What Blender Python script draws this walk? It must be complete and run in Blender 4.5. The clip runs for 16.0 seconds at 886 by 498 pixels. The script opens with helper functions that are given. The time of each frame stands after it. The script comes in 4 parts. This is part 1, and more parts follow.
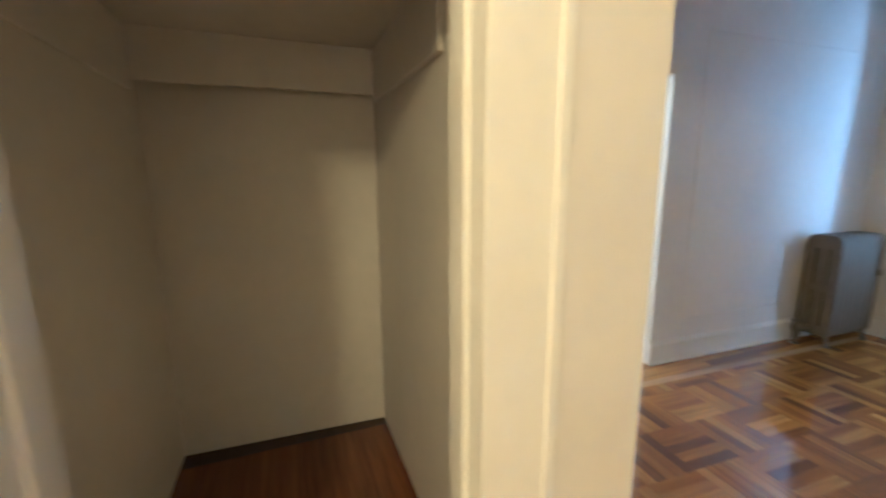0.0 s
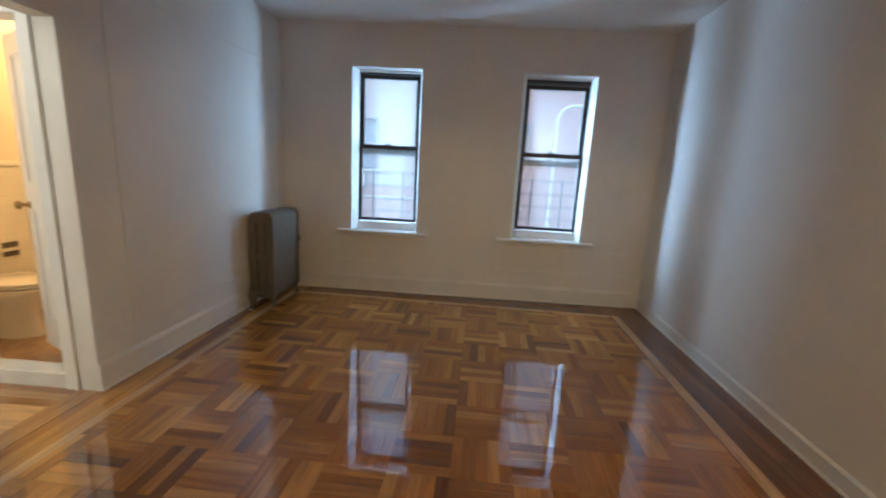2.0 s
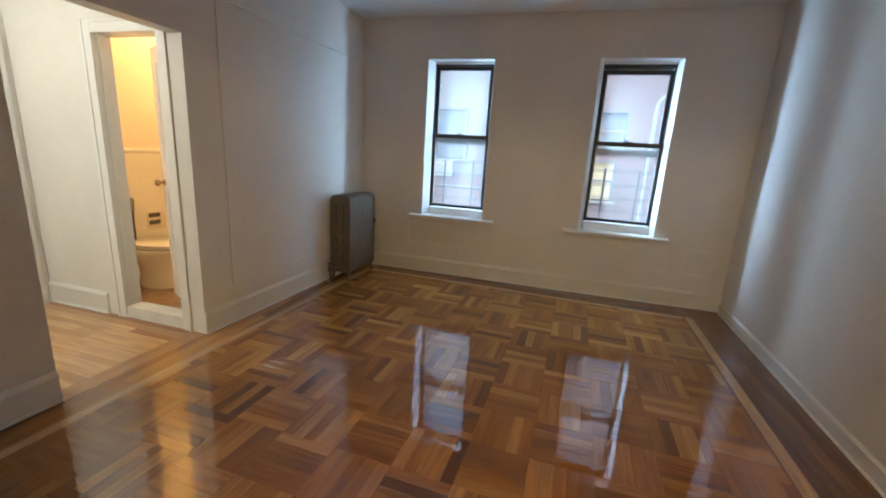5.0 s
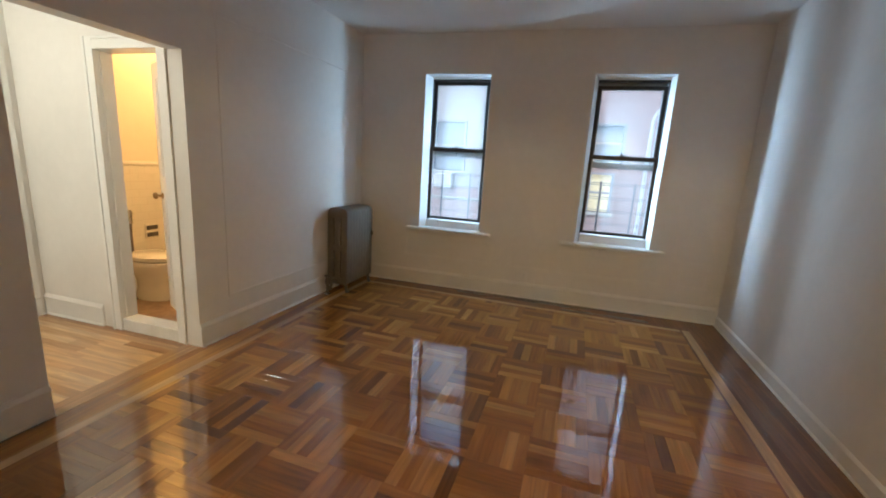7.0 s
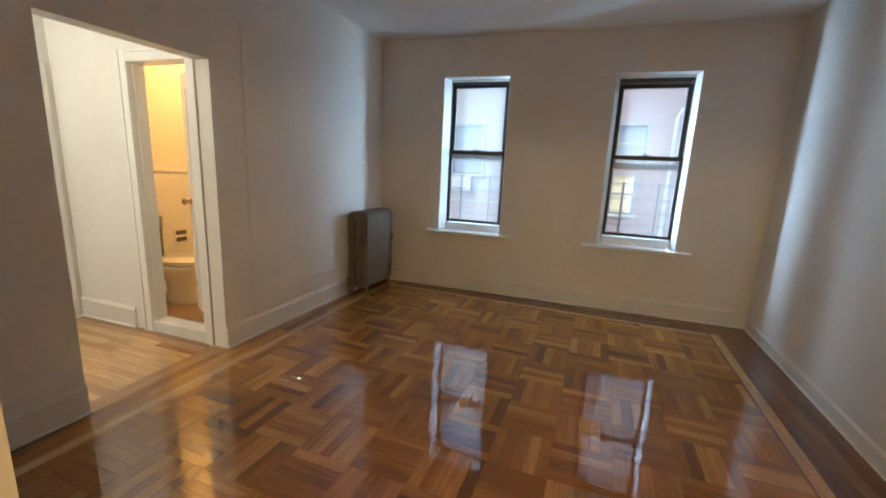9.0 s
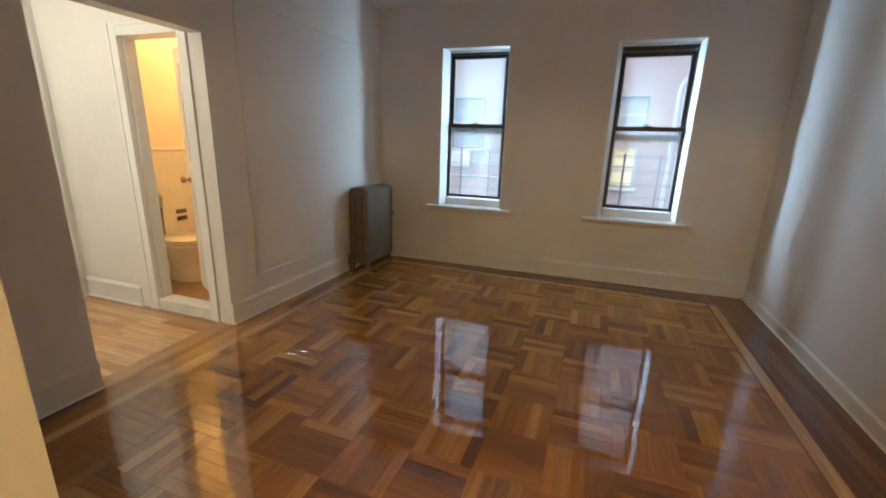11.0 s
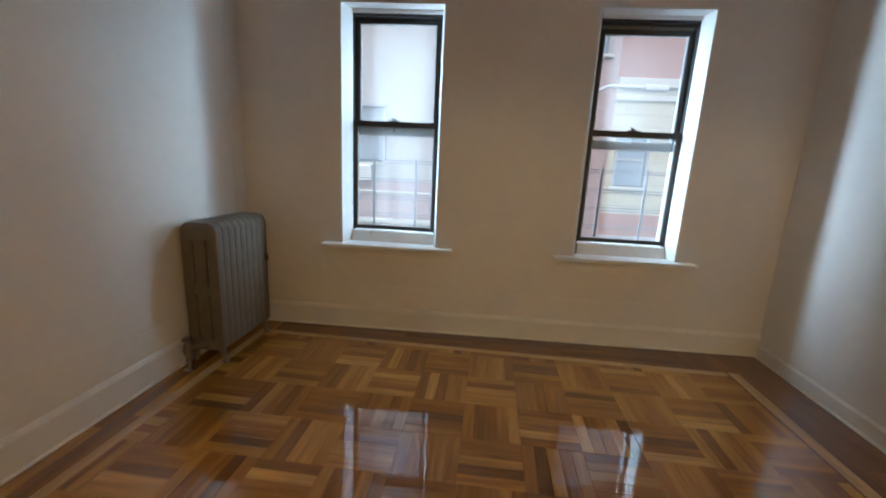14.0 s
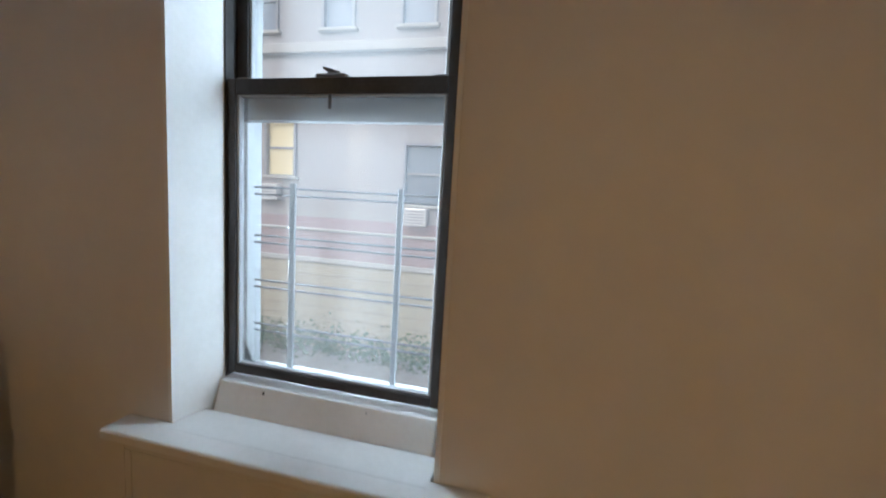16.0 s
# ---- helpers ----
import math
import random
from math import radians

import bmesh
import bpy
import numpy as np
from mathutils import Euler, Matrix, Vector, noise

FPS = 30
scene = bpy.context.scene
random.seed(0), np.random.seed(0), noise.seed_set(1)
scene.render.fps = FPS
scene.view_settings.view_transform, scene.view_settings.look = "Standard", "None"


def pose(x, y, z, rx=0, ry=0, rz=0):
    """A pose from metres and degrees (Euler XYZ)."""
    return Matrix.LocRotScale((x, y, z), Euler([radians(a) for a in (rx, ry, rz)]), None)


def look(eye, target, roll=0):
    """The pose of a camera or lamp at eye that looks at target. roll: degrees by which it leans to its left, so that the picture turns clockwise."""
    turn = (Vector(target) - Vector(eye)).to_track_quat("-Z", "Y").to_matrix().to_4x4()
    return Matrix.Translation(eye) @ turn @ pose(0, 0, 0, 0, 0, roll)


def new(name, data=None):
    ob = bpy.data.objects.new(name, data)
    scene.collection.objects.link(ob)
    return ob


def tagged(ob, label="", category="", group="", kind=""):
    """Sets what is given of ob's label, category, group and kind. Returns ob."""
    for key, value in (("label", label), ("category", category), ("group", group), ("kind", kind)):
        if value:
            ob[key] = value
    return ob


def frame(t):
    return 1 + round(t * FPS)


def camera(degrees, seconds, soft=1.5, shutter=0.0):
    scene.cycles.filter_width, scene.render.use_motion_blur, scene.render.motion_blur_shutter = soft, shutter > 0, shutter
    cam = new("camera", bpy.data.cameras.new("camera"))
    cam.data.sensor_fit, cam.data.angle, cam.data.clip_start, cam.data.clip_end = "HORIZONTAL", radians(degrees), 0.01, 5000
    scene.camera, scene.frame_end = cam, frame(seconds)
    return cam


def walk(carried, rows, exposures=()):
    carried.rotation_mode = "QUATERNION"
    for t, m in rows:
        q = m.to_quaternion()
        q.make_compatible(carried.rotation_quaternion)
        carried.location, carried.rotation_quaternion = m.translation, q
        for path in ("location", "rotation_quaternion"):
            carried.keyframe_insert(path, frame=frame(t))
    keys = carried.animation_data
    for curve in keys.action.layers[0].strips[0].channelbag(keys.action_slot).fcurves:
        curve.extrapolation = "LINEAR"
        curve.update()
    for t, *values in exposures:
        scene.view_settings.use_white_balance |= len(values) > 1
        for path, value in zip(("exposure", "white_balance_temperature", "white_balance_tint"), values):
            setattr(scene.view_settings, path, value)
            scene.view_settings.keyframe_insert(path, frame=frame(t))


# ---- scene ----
cam = camera(95.5, 16.0, 1.9, 0.25)
PATH = [
    (0, (2.131, 0.191, 1.457), (0.295, 0.9, 1.096), -0.3),
    (0.2, (2.143, 0.305, 1.437), (0.476, 1.367, 1.131), 0.1),
    (0.3, (2.17, 0.376, 1.449), (0.602, 1.595, 1.217), -1.2),
    (0.4, (2.205, 0.435, 1.462), (0.75, 1.777, 1.173), 0.6),
    (0.5, (2.211, 0.446, 1.456), (0.877, 1.909, 1.17), 1.1),
    (0.7, (2.224, 0.504, 1.467), (1.097, 2.134, 1.199), 2.3),
    (1, (2.229, 0.59, 1.492), (1.313, 2.341, 1.185), 1.6),
    (1.5, (2.18, 0.613, 1.479), (1.623, 2.496, 1.104), 2.6),
    (2, (2.158, 0.56, 1.472), (2.07, 2.519, 1.075), 3.1),
    (2.5, (2.209, 0.518, 1.431), (2.609, 2.435, 1.022), 3.0),
    (3, (2.266, 0.518, 1.426), (2.665, 2.433, 1.009), 2.9),
    (3.5, (2.279, 0.532, 1.454), (2.245, 2.479, 0.999), 3.5),
    (4, (2.359, 0.505, 1.451), (1.88, 2.383, 0.957), 3.3),
    (6.5, (2.488, 0.424, 1.479), (1.958, 2.308, 1.067), 3.6),
    (7, (2.486, 0.448, 1.481), (1.965, 2.335, 1.072), 3.5),
    (7.5, (2.483, 0.458, 1.482), (1.949, 2.341, 1.069), 3.3),
    (8, (2.478, 0.459, 1.472), (1.925, 2.338, 1.069), 3.1),
    (8.5, (2.48, 0.454, 1.472), (1.888, 2.323, 1.075), 2.9),
    (10.8, (2.49, 0.428, 1.464), (1.858, 2.264, 0.985), 1.9),
    (11, (2.479, 0.428, 1.462), (1.877, 2.266, 0.951), 1.8),
    (11.5, (2.433, 0.422, 1.442), (1.918, 2.258, 0.84), 1.9),
    (12, (2.416, 0.48, 1.39), (1.961, 2.3, 0.697), 2.1),
    (12.5, (2.32, 0.762, 1.392), (1.914, 2.619, 0.771), 2.7),
    (13, (2.162, 1.061, 1.433), (1.878, 2.979, 0.939), 3.2),
    (13.5, (2.005, 1.451, 1.45), (1.834, 3.396, 1.02), 3.2),
    (14, (1.913, 1.953, 1.404), (1.781, 3.902, 0.975), 2.7),
    (14.5, (1.823, 2.529, 1.378), (1.768, 4.482, 0.950), 2.6),
    (15, (1.995, 3.130, 1.465), (2.134, 5.098, 1.141), 1.9),
    (15.2, (2.033, 3.335, 1.43), (2.026, 5.315, 1.157), 2.65),
    (15.5, (1.936, 3.66, 1.43), (1.785, 5.622, 1.08), 4.6),
    (15.8, (1.843, 3.994, 1.36), (1.558, 5.961, 1.132), 5.6),
    (16, (1.833, 4.204, 1.373), (1.367, 6.136, 1.145), 3.4),
]
walk(cam, [(t, look(eye, target, roll)) for t, eye, target, roll in PATH],
     [(0.0, 1.25, 4150, 5), (0.4, 0.9, 3450, 12), (0.8, 0.55, 3400, 13), (1.1, 0.45, 3400, 9), (1.6, 0.5, 4500, 8), (2.2, 0.6, 5000, 8), (8.0, 0.6, 5300, 8), (11.0, 0.55, 5450, 9), (12.5, 0.5, 5450, 9), (13.5, 0.42, 5500, 9), (15.0, 0.5, 6000, 13), (16.0, 0.05, 6100, 15)])

# ---- world and lights ----
SUN_HIGH, SUN_TURN = 42.0, 200.0
world = bpy.data.worlds.new("sky")
scene.world = world
world.use_nodes = True
wn, wl = world.node_tree.nodes, world.node_tree.links
sky = wn.new("ShaderNodeTexSky")
sky.sky_type, sky.sun_disc = "NISHITA", False
sky.sun_elevation, sky.sun_rotation = radians(SUN_HIGH), radians(SUN_TURN)
sky.air_density, sky.dust_density, sky.ozone_density = 1.0, 3.0, 1.0
wl.new(sky.outputs["Color"], wn["Background"].inputs["Color"])
wn["Background"].inputs["Strength"].default_value = 0.15


def lamp(name, kind, energy, colour, place, **more):
    data = bpy.data.lights.new(name, kind)
    data.energy, data.color = energy, colour
    for key, value in more.items():
        if key == "size":
            data.shadow_soft_size = value
        if key == "angle":
            data.angle = value
        if key == "spread":
            data.spread = value
        if key == "sides":
            data.shape, data.size, data.size_y = "RECTANGLE", *value
    ob = new(name, data)
    ob.matrix_world = place
    return ob


# high thin cloud: a weak wide sun that comes over the roofs from behind the room
lamp("sun", "SUN", 0.8, (1.0, 0.97, 0.94), pose(0, 0, 30, 90 - SUN_HIGH, 0, 180 - SUN_TURN), angle=radians(12))
# area lamps added out of view beside the windows, standing in for street daylight
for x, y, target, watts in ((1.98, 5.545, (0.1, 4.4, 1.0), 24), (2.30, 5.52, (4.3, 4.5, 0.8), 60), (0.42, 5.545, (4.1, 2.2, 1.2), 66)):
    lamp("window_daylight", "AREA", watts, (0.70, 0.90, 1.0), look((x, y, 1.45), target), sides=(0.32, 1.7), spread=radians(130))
# an unseen area lamp added over each window head, standing in for the sky
for x in (1.27, 3.09):
    lamp("window_skylight", "AREA", 5, (0.72, 0.88, 1.0), look((x, 5.75, 3.25), (x, 5.0, 0.8)), sides=(0.7, 0.4), spread=radians(110))
lamp("entry_bulb", "POINT", 48, (1.0, 0.60, 0.19), pose(3.15, -0.60, 2.53), size=0.09)
lamp("hall_bulb", "POINT", 30, (1.0, 0.87, 0.60), pose(-1.2, 1.0, 2.2), size=0.1)
lamp("bath_bulb", "POINT", 40, (1.0, 0.51, 0.14), pose(-0.85, 4.0, 2.6), size=0.08)


# ---- materials ----
def material(name, colour, rough=0.5, metal=0.0, second=None, scale=6.0, spread=0.5, bump=0.0, bump_scale=60.0,
             wave=0.0, wave_scale=2.0, coat=0.0, spec=0.5, emit=None, power=0.0):
    """Two colours mixed by two scales of noise, with fine relief and slow waves of the surface."""
    m = bpy.data.materials.new(name)
    m.use_nodes = True
    n, l = m.node_tree.nodes, m.node_tree.links
    b = n["Principled BSDF"]
    b.inputs["Roughness"].default_value = rough
    b.inputs["Metallic"].default_value = metal
    b.inputs["Specular IOR Level"].default_value = spec
    b.inputs["Coat Weight"].default_value = coat
    where = n.new("ShaderNodeNewGeometry").outputs["Position"]
    big, small = n.new("ShaderNodeTexNoise"), n.new("ShaderNodeTexNoise")
    for node, s, d in ((big, scale, 5), (small, scale * 9, 3)):
        node.inputs["Scale"].default_value, node.inputs["Detail"].default_value = s, d
        l.new(where, node.inputs["Vector"])
    add = n.new("ShaderNodeMath")
    add.operation = "MULTIPLY_ADD"
    add.inputs[1].default_value = 0.4
    l.new(small.outputs["Fac"], add.inputs[0])
    l.new(big.outputs["Fac"], add.inputs[2])
    span = n.new("ShaderNodeMapRange")
    span.inputs["From Min"].default_value, span.inputs["From Max"].default_value = 0.7 - spread / 2, 0.7 + spread / 2
    l.new(add.outputs[0], span.inputs["Value"])
    mix = n.new("ShaderNodeMix")
    mix.data_type = "RGBA"
    mix.inputs["A"].default_value = (*colour, 1)
    mix.inputs["B"].default_value = (*(second or [c * 0.86 for c in colour]), 1)
    l.new(span.outputs["Result"], mix.inputs["Factor"])
    l.new(mix.outputs["Result"], b.inputs["Base Color"])
    normal = None
    for amount, s, dist in ((wave, wave_scale, 0.02), (bump, bump_scale, 0.002)):
        if amount:
            t = n.new("ShaderNodeTexNoise")
            t.inputs["Scale"].default_value, t.inputs["Detail"].default_value = s, 3
            l.new(where, t.inputs["Vector"])
            bp = n.new("ShaderNodeBump")
            bp.inputs["Strength"].default_value, bp.inputs["Distance"].default_value = amount, dist
            l.new(t.outputs["Fac"], bp.inputs["Height"])
            if normal:
                l.new(normal, bp.inputs["Normal"])
            normal = bp.outputs["Normal"]
    if normal:
        l.new(normal, b.inputs["Normal"])
    if emit:
        b.inputs["Emission Color"].default_value = (*emit, 1)
        b.inputs["Emission Strength"].default_value = power
    return m


def wood(name, source, ramp, rough=0.03, coat_ior=2.0):
    """Varnished hardwood; each piece takes its own tone and its own cut of the grain, which runs along U."""
    m = bpy.data.materials.new(name)
    m.use_nodes = True
    n, l = m.node_tree.nodes, m.node_tree.links
    b = n["Principled BSDF"]
    if source == "object":
        pick = n.new("ShaderNodeObjectInfo").outputs["Random"]
    else:
        pick = n.new("ShaderNodeNewGeometry").outputs["Random Per Island"]
    uv = n.new("ShaderNodeTexCoord").outputs["UV"]
    shift = n.new("ShaderNodeCombineXYZ")
    far = n.new("ShaderNodeMath")
    far.operation = "MULTIPLY"
    far.inputs[1].default_value = 90.0
    l.new(pick, far.inputs[0])
    l.new(far.outputs[0], shift.inputs["X"])
    l.new(far.outputs[0], shift.inputs["Y"])
    move = n.new("ShaderNodeVectorMath")
    l.new(uv, move.inputs[0])
    l.new(shift.outputs[0], move.inputs[1])
    stretch = n.new("ShaderNodeVectorMath")
    stretch.operation = "MULTIPLY"
    stretch.inputs[1].default_value = (2.5, 34.0, 1.0)
    l.new(move.outputs[0], stretch.inputs[0])
    grain = n.new("ShaderNodeTexNoise")
    grain.inputs["Scale"].default_value, grain.inputs["Detail"].default_value = 1.0, 6
    grain.inputs["Distortion"].default_value = 0.6
    l.new(stretch.outputs[0], grain.inputs["Vector"])
    tone = n.new("ShaderNodeValToRGB")
    tone.color_ramp.interpolation = "LINEAR"
    while len(tone.color_ramp.elements) < len(ramp):
        tone.color_ramp.elements.new(0.5)
    for e, (p, c) in zip(tone.color_ramp.elements, ramp):
        e.position, e.color = p, (*c, 1)
    l.new(pick, tone.inputs["Fac"])
    dark = n.new("ShaderNodeMix")
    dark.data_type, dark.blend_type = "RGBA", "MULTIPLY"
    dark.inputs["Factor"].default_value = 1.0
    band = n.new("ShaderNodeMapRange")
    band.inputs["From Min"].default_value, band.inputs["From Max"].default_value = 0.3, 0.7
    band.inputs["To Min"].default_value, band.inputs["To Max"].default_value = 0.68, 1.18
    l.new(grain.outputs["Fac"], band.inputs["Value"])
    l.new(tone.outputs["Color"], dark.inputs["A"])
    l.new(band.outputs["Result"], dark.inputs["B"])
    l.new(dark.outputs["Result"], b.inputs["Base Color"])
    b.inputs["Roughness"].default_value = 0.5
    b.inputs["Specular IOR Level"].default_value = 0.1
    b.inputs["Coat Weight"].default_value = 1.0
    b.inputs["Coat Roughness"].default_value = rough
    b.inputs["Coat IOR"].default_value = coat_ior
    where = n.new("ShaderNodeNewGeometry").outputs["Position"]
    ripple = n.new("ShaderNodeTexNoise")
    ripple.inputs["Scale"].default_value, ripple.inputs["Detail"].default_value = 13.0, 2
    l.new(where, ripple.inputs["Vector"])
    bp = n.new("ShaderNodeBump")
    bp.inputs["Strength"].default_value, bp.inputs["Distance"].default_value = 0.2, 0.003
    l.new(ripple.outputs["Fac"], bp.inputs["Height"])
    l.new(bp.outputs["Normal"], b.inputs["Coat Normal"])
    bg = n.new("ShaderNodeBump")
    bg.inputs["Strength"].default_value, bg.inputs["Distance"].default_value = 0.3, 0.001
    l.new(grain.outputs["Fac"], bg.inputs["Height"])
    l.new(bg.outputs["Normal"], b.inputs["Normal"])
    return m


def glass_pane(name):
    """Thin window glass with a film of street dust, which also puts in the view's pale haze."""
    m = bpy.data.materials.new(name)
    m.use_nodes = True
    n, l = m.node_tree.nodes, m.node_tree.links
    out = n["Material Output"]
    n.remove(n["Principled BSDF"])
    clear, gloss, dust = n.new("ShaderNodeBsdfTransparent"), n.new("ShaderNodeBsdfGlossy"), n.new("ShaderNodeBsdfTranslucent")
    clear.inputs["Color"].default_value = (0.95, 0.97, 0.97, 1)
    gloss.inputs["Roughness"].default_value = 0.02
    dust.inputs["Color"].default_value = (0.96, 0.96, 0.96, 1)
    film = n.new("ShaderNodeTexNoise")
    film.inputs["Scale"].default_value, film.inputs["Detail"].default_value = 5.0, 6
    l.new(n.new("ShaderNodeNewGeometry").outputs["Position"], film.inputs["Vector"])
    span = n.new("ShaderNodeMapRange")
    span.inputs["To Min"].default_value, span.inputs["To Max"].default_value = 0.05, 0.11
    l.new(film.outputs["Fac"], span.inputs["Value"])
    haze, skin = n.new("ShaderNodeMixShader"), n.new("ShaderNodeMixShader")
    l.new(span.outputs["Result"], haze.inputs["Fac"])
    l.new(clear.outputs[0], haze.inputs[1])
    l.new(dust.outputs[0], haze.inputs[2])
    fres = n.new("ShaderNodeFresnel")
    fres.inputs["IOR"].default_value = 1.45
    l.new(fres.outputs[0], skin.inputs["Fac"])
    l.new(haze.outputs[0], skin.inputs[1])
    l.new(gloss.outputs[0], skin.inputs[2])
    l.new(skin.outputs[0], out.inputs["Surface"])
    return m


def courses(name, one, two, mortar, width, height, rough=0.85, gap=0.012, relief=0.6):
    """Masonry in courses on faces that look along Y or X."""
    m = material(name, one, rough)
    n, l = m.node_tree.nodes, m.node_tree.links
    b = n["Principled BSDF"]
    where = n.new("ShaderNodeNewGeometry").outputs["Position"]
    part_of = n.new("ShaderNodeSeparateXYZ")
    l.new(where, part_of.inputs[0])
    along = n.new("ShaderNodeMath")
    l.new(part_of.outputs["X"], along.inputs[0])
    l.new(part_of.outputs["Y"], along.inputs[1])
    flat = n.new("ShaderNodeCombineXYZ")
    l.new(along.outputs[0], flat.inputs["X"])
    l.new(part_of.outputs["Z"], flat.inputs["Y"])
    bricks = n.new("ShaderNodeTexBrick")
    bricks.inputs["Color1"].default_value, bricks.inputs["Color2"].default_value = (*one, 1), (*two, 1)
    bricks.inputs["Mortar"].default_value = (*mortar, 1)
    bricks.inputs["Scale"].default_value = 1.0
    bricks.inputs["Brick Width"].default_value, bricks.inputs["Row Height"].default_value = width, height
    bricks.inputs["Mortar Size"].default_value = gap
    l.new(flat.outputs[0], bricks.inputs["Vector"])
    l.new(bricks.outputs["Color"], b.inputs["Base Color"])
    bp = n.new("ShaderNodeBump")
    bp.invert = True
    bp.inputs["Strength"].default_value, bp.inputs["Distance"].default_value = relief, 0.01
    l.new(bricks.outputs["Fac"], bp.inputs["Height"])
    l.new(bp.outputs["Normal"], b.inputs["Normal"])
    return m


PAINT = material("wall_paint", (0.78, 0.755, 0.72), 0.46, spec=0.4, second=(0.71, 0.685, 0.65), scale=1.6, bump=0.25, bump_scale=180, wave=0.35, wave_scale=3.0)
CEILING = material("ceiling_paint", (0.80, 0.785, 0.76), 0.6, second=(0.76, 0.745, 0.72), scale=1.0, bump=0.2, bump_scale=140, wave=0.4, wave_scale=2.2)
TRIM = material("gloss_trim_paint", (0.82, 0.81, 0.79), 0.28, second=(0.77, 0.76, 0.73), scale=3.0, bump=0.25, bump_scale=50, wave=0.15, wave_scale=9)
SILL = material("sill_paint", (0.83, 0.83, 0.82), 0.3, second=(0.74, 0.74, 0.72), scale=7.0, bump=0.3, bump_scale=40)
BRONZE = material("dark_bronze_aluminium", (0.035, 0.032, 0.032), 0.42, 0.3, second=(0.07, 0.066, 0.064), scale=12, bump=0.1, bump_scale=150)
BEAD = material("grey_glazing_bead", (0.42, 0.43, 0.44), 0.5, second=(0.33, 0.34, 0.35), scale=14)
GLASS = glass_pane("hazed_dusty_glass")
RADIATOR = material("radiator_paint", (0.165, 0.138, 0.104), 0.5, second=(0.125, 0.104, 0.078), scale=16, bump=0.5, bump_scale=70)
BRASS = material("worn_brass", (0.42, 0.29, 0.12), 0.33, 1.0, second=(0.28, 0.19, 0.08), scale=40)
CHROME = material("chrome", (0.62, 0.62, 0.62), 0.12, 1.0, second=(0.5, 0.5, 0.5), scale=30)
STEEL = material("dark_steel", (0.12, 0.12, 0.125), 0.45, 0.8, second=(0.2, 0.18, 0.16), scale=30)
GUARD = material("guard_enamel", (0.20, 0.205, 0.22), 0.5, second=(0.15, 0.155, 0.165), scale=20)
CHINA = material("white_china", (0.82, 0.80, 0.76), 0.12, second=(0.79, 0.77, 0.72), scale=5, coat=0.5)
TILE = courses("bath_tile", (0.76, 0.74, 0.68), (0.74, 0.72, 0.66), (0.70, 0.675, 0.615), 0.152, 0.076, 0.18, 0.0025, 0.35)
BATH_PAINT = material("bath_paint", (0.78, 0.72, 0.60), 0.45, second=(0.74, 0.68, 0.56), scale=2, bump=0.2, bump_scale=150)
BATH_FLOOR = material("bath_floor_tile", (0.38, 0.26, 0.16), 0.3, second=(0.27, 0.18, 0.11), scale=14, spread=0.25)
MARBLE = material("marble_saddle", (0.76, 0.74, 0.70), 0.25, second=(0.68, 0.66, 0.62), scale=6, spread=0.3)
SLOT = material("socket_dark", (0.03, 0.03, 0.03), 0.6)
SUBFLOOR = material("joint_filler", (0.05, 0.025, 0.012), 0.7, second=(0.03, 0.015, 0.008), scale=30)
OAK = [(0.0, (0.15, 0.055, 0.009)), (0.08, (0.25, 0.096, 0.013)), (0.3, (0.335, 0.137, 0.018)), (0.7, (0.41, 0.175, 0.025)), (0.9, (0.51, 0.245, 0.045)), (1.0, (0.62, 0.325, 0.08))]
DARK_OAK = [(0.0, (0.13, 0.047, 0.012)), (0.5, (0.19, 0.072, 0.019)), (1.0, (0.25, 0.102, 0.030))]
PALE_OAK = [(0.0, (0.58, 0.34, 0.14)), (1.0, (0.68, 0.44, 0.20))]
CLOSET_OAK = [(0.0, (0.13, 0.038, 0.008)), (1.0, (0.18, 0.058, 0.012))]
HALL_OAK = [(0.0, (0.30, 0.135, 0.035)), (0.25, (0.46, 0.235, 0.08)), (0.5, (0.58, 0.33, 0.12)), (1.0, (0.68, 0.42, 0.18))]
PARQUET = wood("oak_parquet", "object", OAK)
PARQUET_REST = wood("oak_parquet_rest", "island", OAK)
BORDER = wood("dark_border_oak", "object", DARK_OAK)
INLAY = wood("pale_inlay_maple", "object", PALE_OAK)
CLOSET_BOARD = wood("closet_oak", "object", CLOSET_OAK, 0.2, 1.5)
HALL_BOARD = wood("hall_oak", "object", HALL_OAK)
BRICK = courses("pink_brick", (0.44, 0.20, 0.155), (0.39, 0.175, 0.135), (0.42, 0.28, 0.24), 0.22, 0.075, 0.9, 0.01)
ROSE_BRICK = courses("rose_brick", (0.50, 0.35, 0.33), (0.45, 0.315, 0.295), (0.44, 0.38, 0.36), 0.22, 0.075, 0.9, 0.01)
PALE_BRICK = courses("pale_brick", (0.50, 0.46, 0.43), (0.46, 0.42, 0.395), (0.50, 0.47, 0.44), 0.22, 0.075, 0.9, 0.01)
STONE = courses("cream_stone", (0.56, 0.50, 0.36), (0.52, 0.46, 0.33), (0.42, 0.38, 0.28), 1.3, 0.42, 0.85, 0.02)
LEDGE = material("ledge_stone", (0.58, 0.55, 0.50), 0.8, second=(0.58, 0.55, 0.48), scale=2)
FAR_FRAME = material("far_window_frame", (0.40, 0.40, 0.41), 0.5, second=(0.33, 0.33, 0.34), scale=3)
FAR_GLASS = material("far_window_glass", (0.22, 0.27, 0.33), 0.15, second=(0.28, 0.33, 0.39), scale=0.8, spec=0.8)
